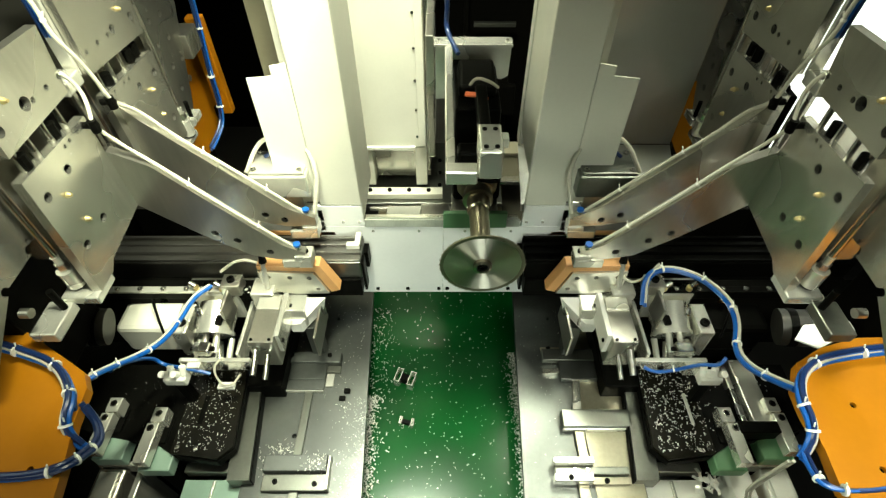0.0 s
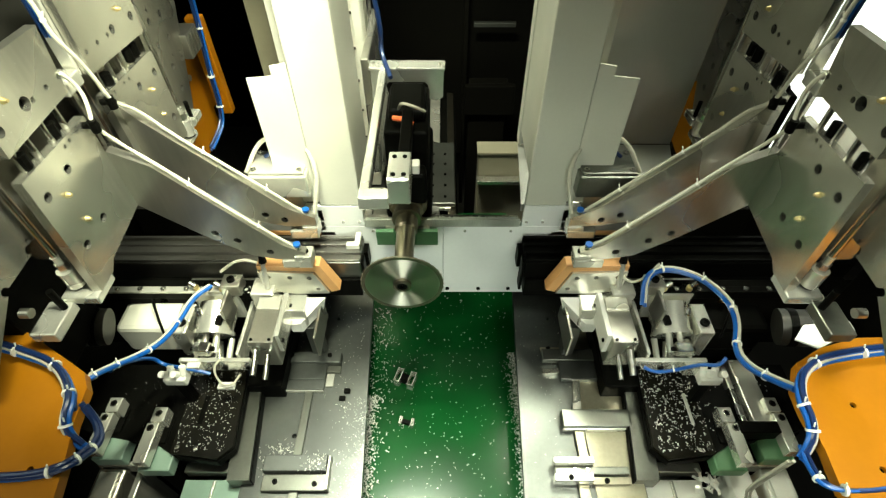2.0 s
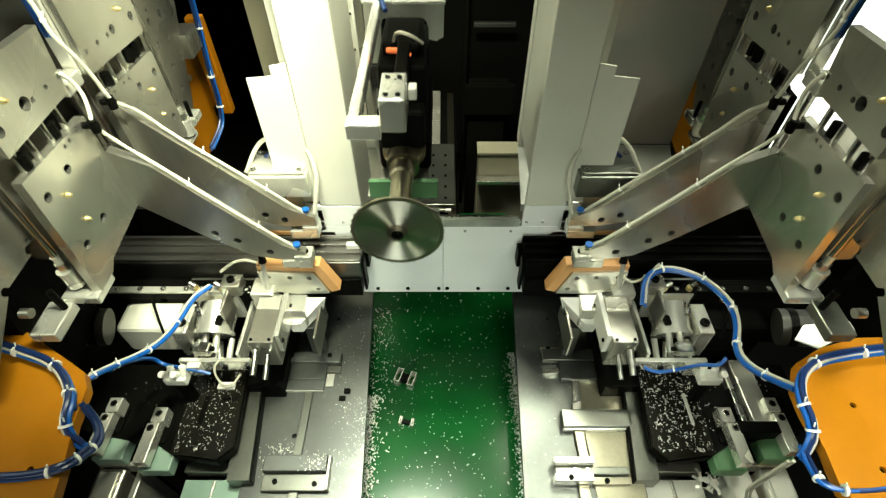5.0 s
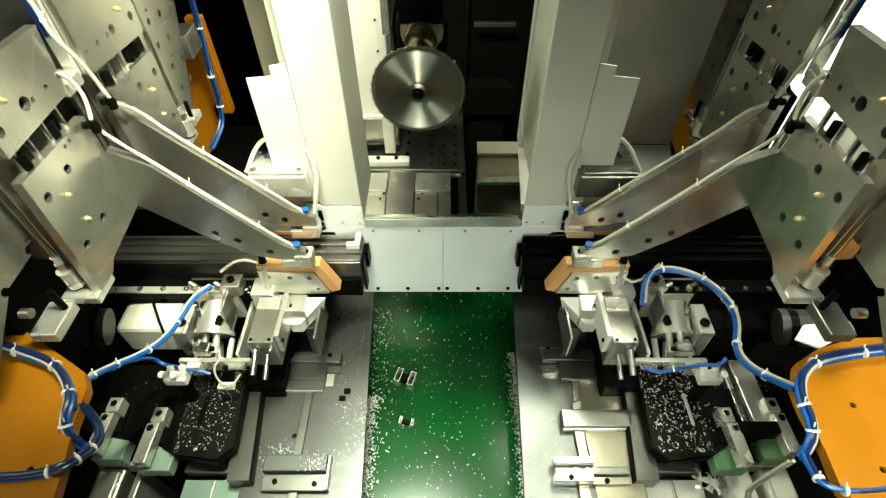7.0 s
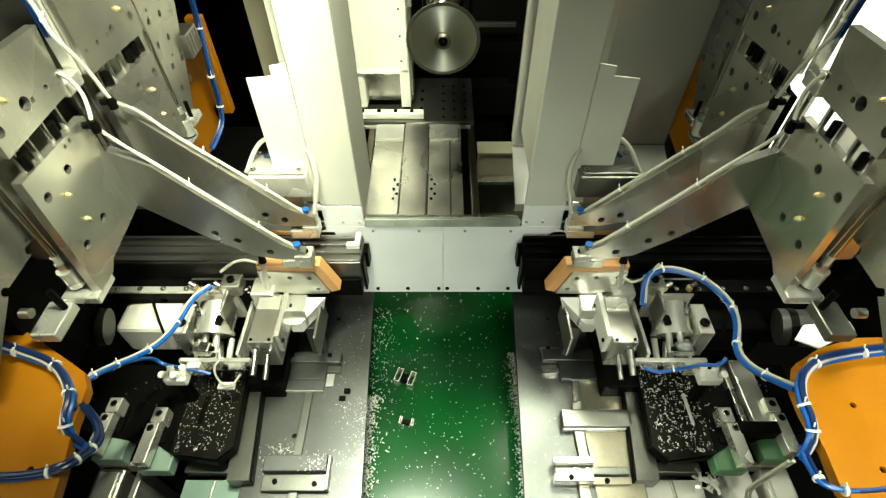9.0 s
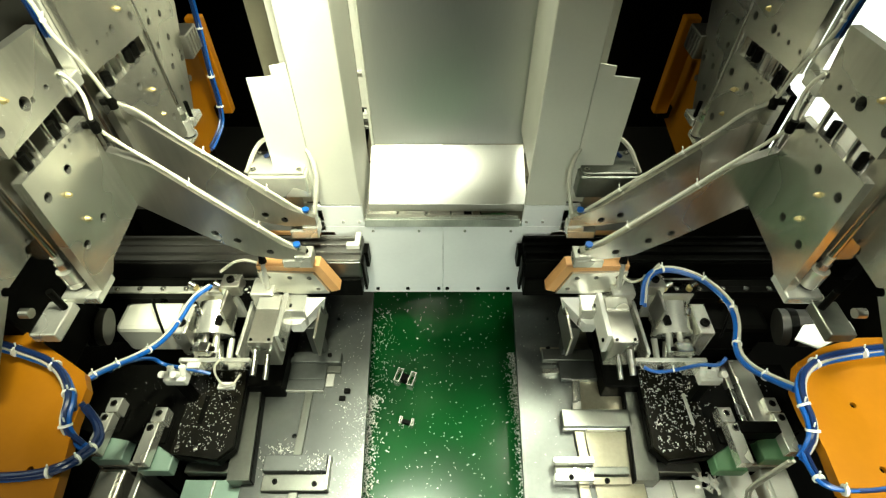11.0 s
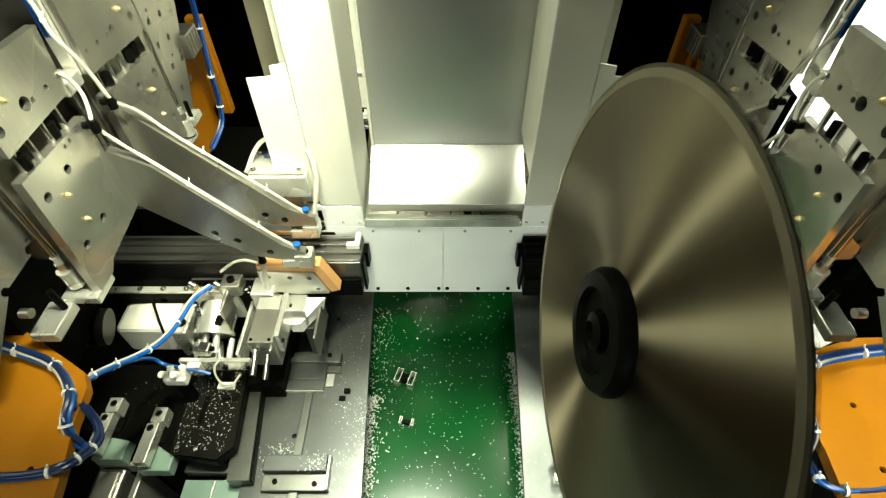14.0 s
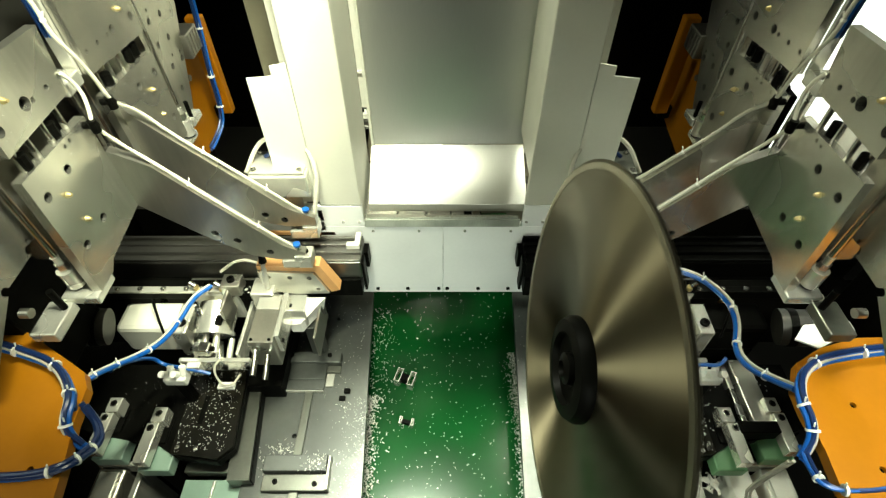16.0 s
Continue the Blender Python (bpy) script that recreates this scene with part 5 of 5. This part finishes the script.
def motions():
    # where the small blade's arbor is, in metres
    path = [(0, 0.0782, -0.2352, 0.4482), (0.2, 0.0782, -0.2352, 0.4465), (0.3, 0.0782, -0.2352, 0.4108), (0.4, 0.0782, -0.2352, 0.3768), (0.5, 0.0782, -0.2352, 0.3692),
            (0.7, 0.0782, -0.2352, 0.3692), (0.8, 0.0408, -0.2352, 0.3692), (0.9, 0.0051, -0.2352, 0.3692), (1.0, -0.0357, -0.2352, 0.3692), (1.1, -0.068, -0.2352, 0.3692),
            (1.2, -0.085, -0.2352, 0.3692), (1.5, -0.085, -0.2352, 0.3692), (2, -0.0842, -0.2352, 0.3879), (3, -0.0824, -0.2352, 0.4269), (4.2, -0.0816, -0.2352, 0.4703),
            (4.8, -0.0824, -0.2395, 0.5145), (5.7, -0.085, -0.265, 0.7015), (6.0, -0.085, -0.2752, 0.727), (6.5, -0.0842, -0.2735, 0.727), (6.6, -0.0765, -0.2293, 0.727),
            (6.8, -0.0603, -0.1358, 0.727), (7, -0.045, -0.0567, 0.7253), (7.2, -0.0314, 0.007, 0.7202), (7.4, -0.0153, 0.0895, 0.7117), (7.6, -0.0026, 0.1643, 0.6956),
            (8, 0.0, 0.245, 0.676), (9, 0.0, 0.2535, 0.6717), (16, 0.0, 0.2535, 0.6717)]
    walk(SLIDE, [(t, Matrix.Translation((x - 0.078 - 0.09, 0.6, -0.11))) for t, x, y, z in path])
    walk(MILL, [(t, Matrix.Translation((x - 0.078, 0.4 + y + 0.235, 0.0))) for t, x, y, z in path])
    walk(HEAD, [(t, Matrix.Translation((0, 0, z - 0.448))) for t, x, y, z in path])
    hub = BLADE.location.copy()
    walk(BLADE, [(k * 0.2, Matrix.Translation(hub) @ pose(0, 0, 0, 90) @ pose(0, 0, 0, 0, 0, 80 * k)) for k in range(81)])
    # door: open until 8.9 s, shut soon after
    rows = [(0, 0), (8.8, 0), (9.0, -0.014), (9.2, -0.085), (9.6, -0.25), (10.0, -0.366), (10.3, -0.381), (16, -0.381)]
    walk(DOOR, [(t, Matrix.Translation((0.385 + d, 0.05, 0.33))) for t, d in rows])
    # large saw: comes up past the camera, then sinks back
    rows = [(0, 0.172, -1.25, 0.60), (11.9, 0.172, -1.25, 0.66), (12.3, 0.172, -1.0, 0.775), (12.4, 0.172, -0.956, 0.775), (12.5, 0.171, -0.918, 0.781), (12.6, 0.171, -0.864, 0.80), (12.7, 0.170, -0.815, 0.805),
            (12.8, 0.170, -0.759, 0.808), (12.9, 0.169, -0.718, 0.812), (13, 0.1686, -0.684, 0.816), (13.1, 0.168, -0.655, 0.817), (13.2, 0.168, -0.632, 0.817), (13.5, 0.167, -0.614, 0.814), (13.8, 0.166, -0.614, 0.805),
            (14.0, 0.1652, -0.613, 0.793), (14.5, 0.1645, -0.609, 0.762), (15, 0.1635, -0.604, 0.732), (15.5, 0.1635, -0.596, 0.703), (16, 0.1637, -0.585, 0.668)]
    walk(SAW, [(t, pose(x, y, z, 0, -84.9, 1.5)) for t, x, y, z in rows])
    walk(SAW_BLADE, [(k * 0.1, pose(0, 0, 0, 0, 0, 75 * k)) for k in range(161)])


motions()
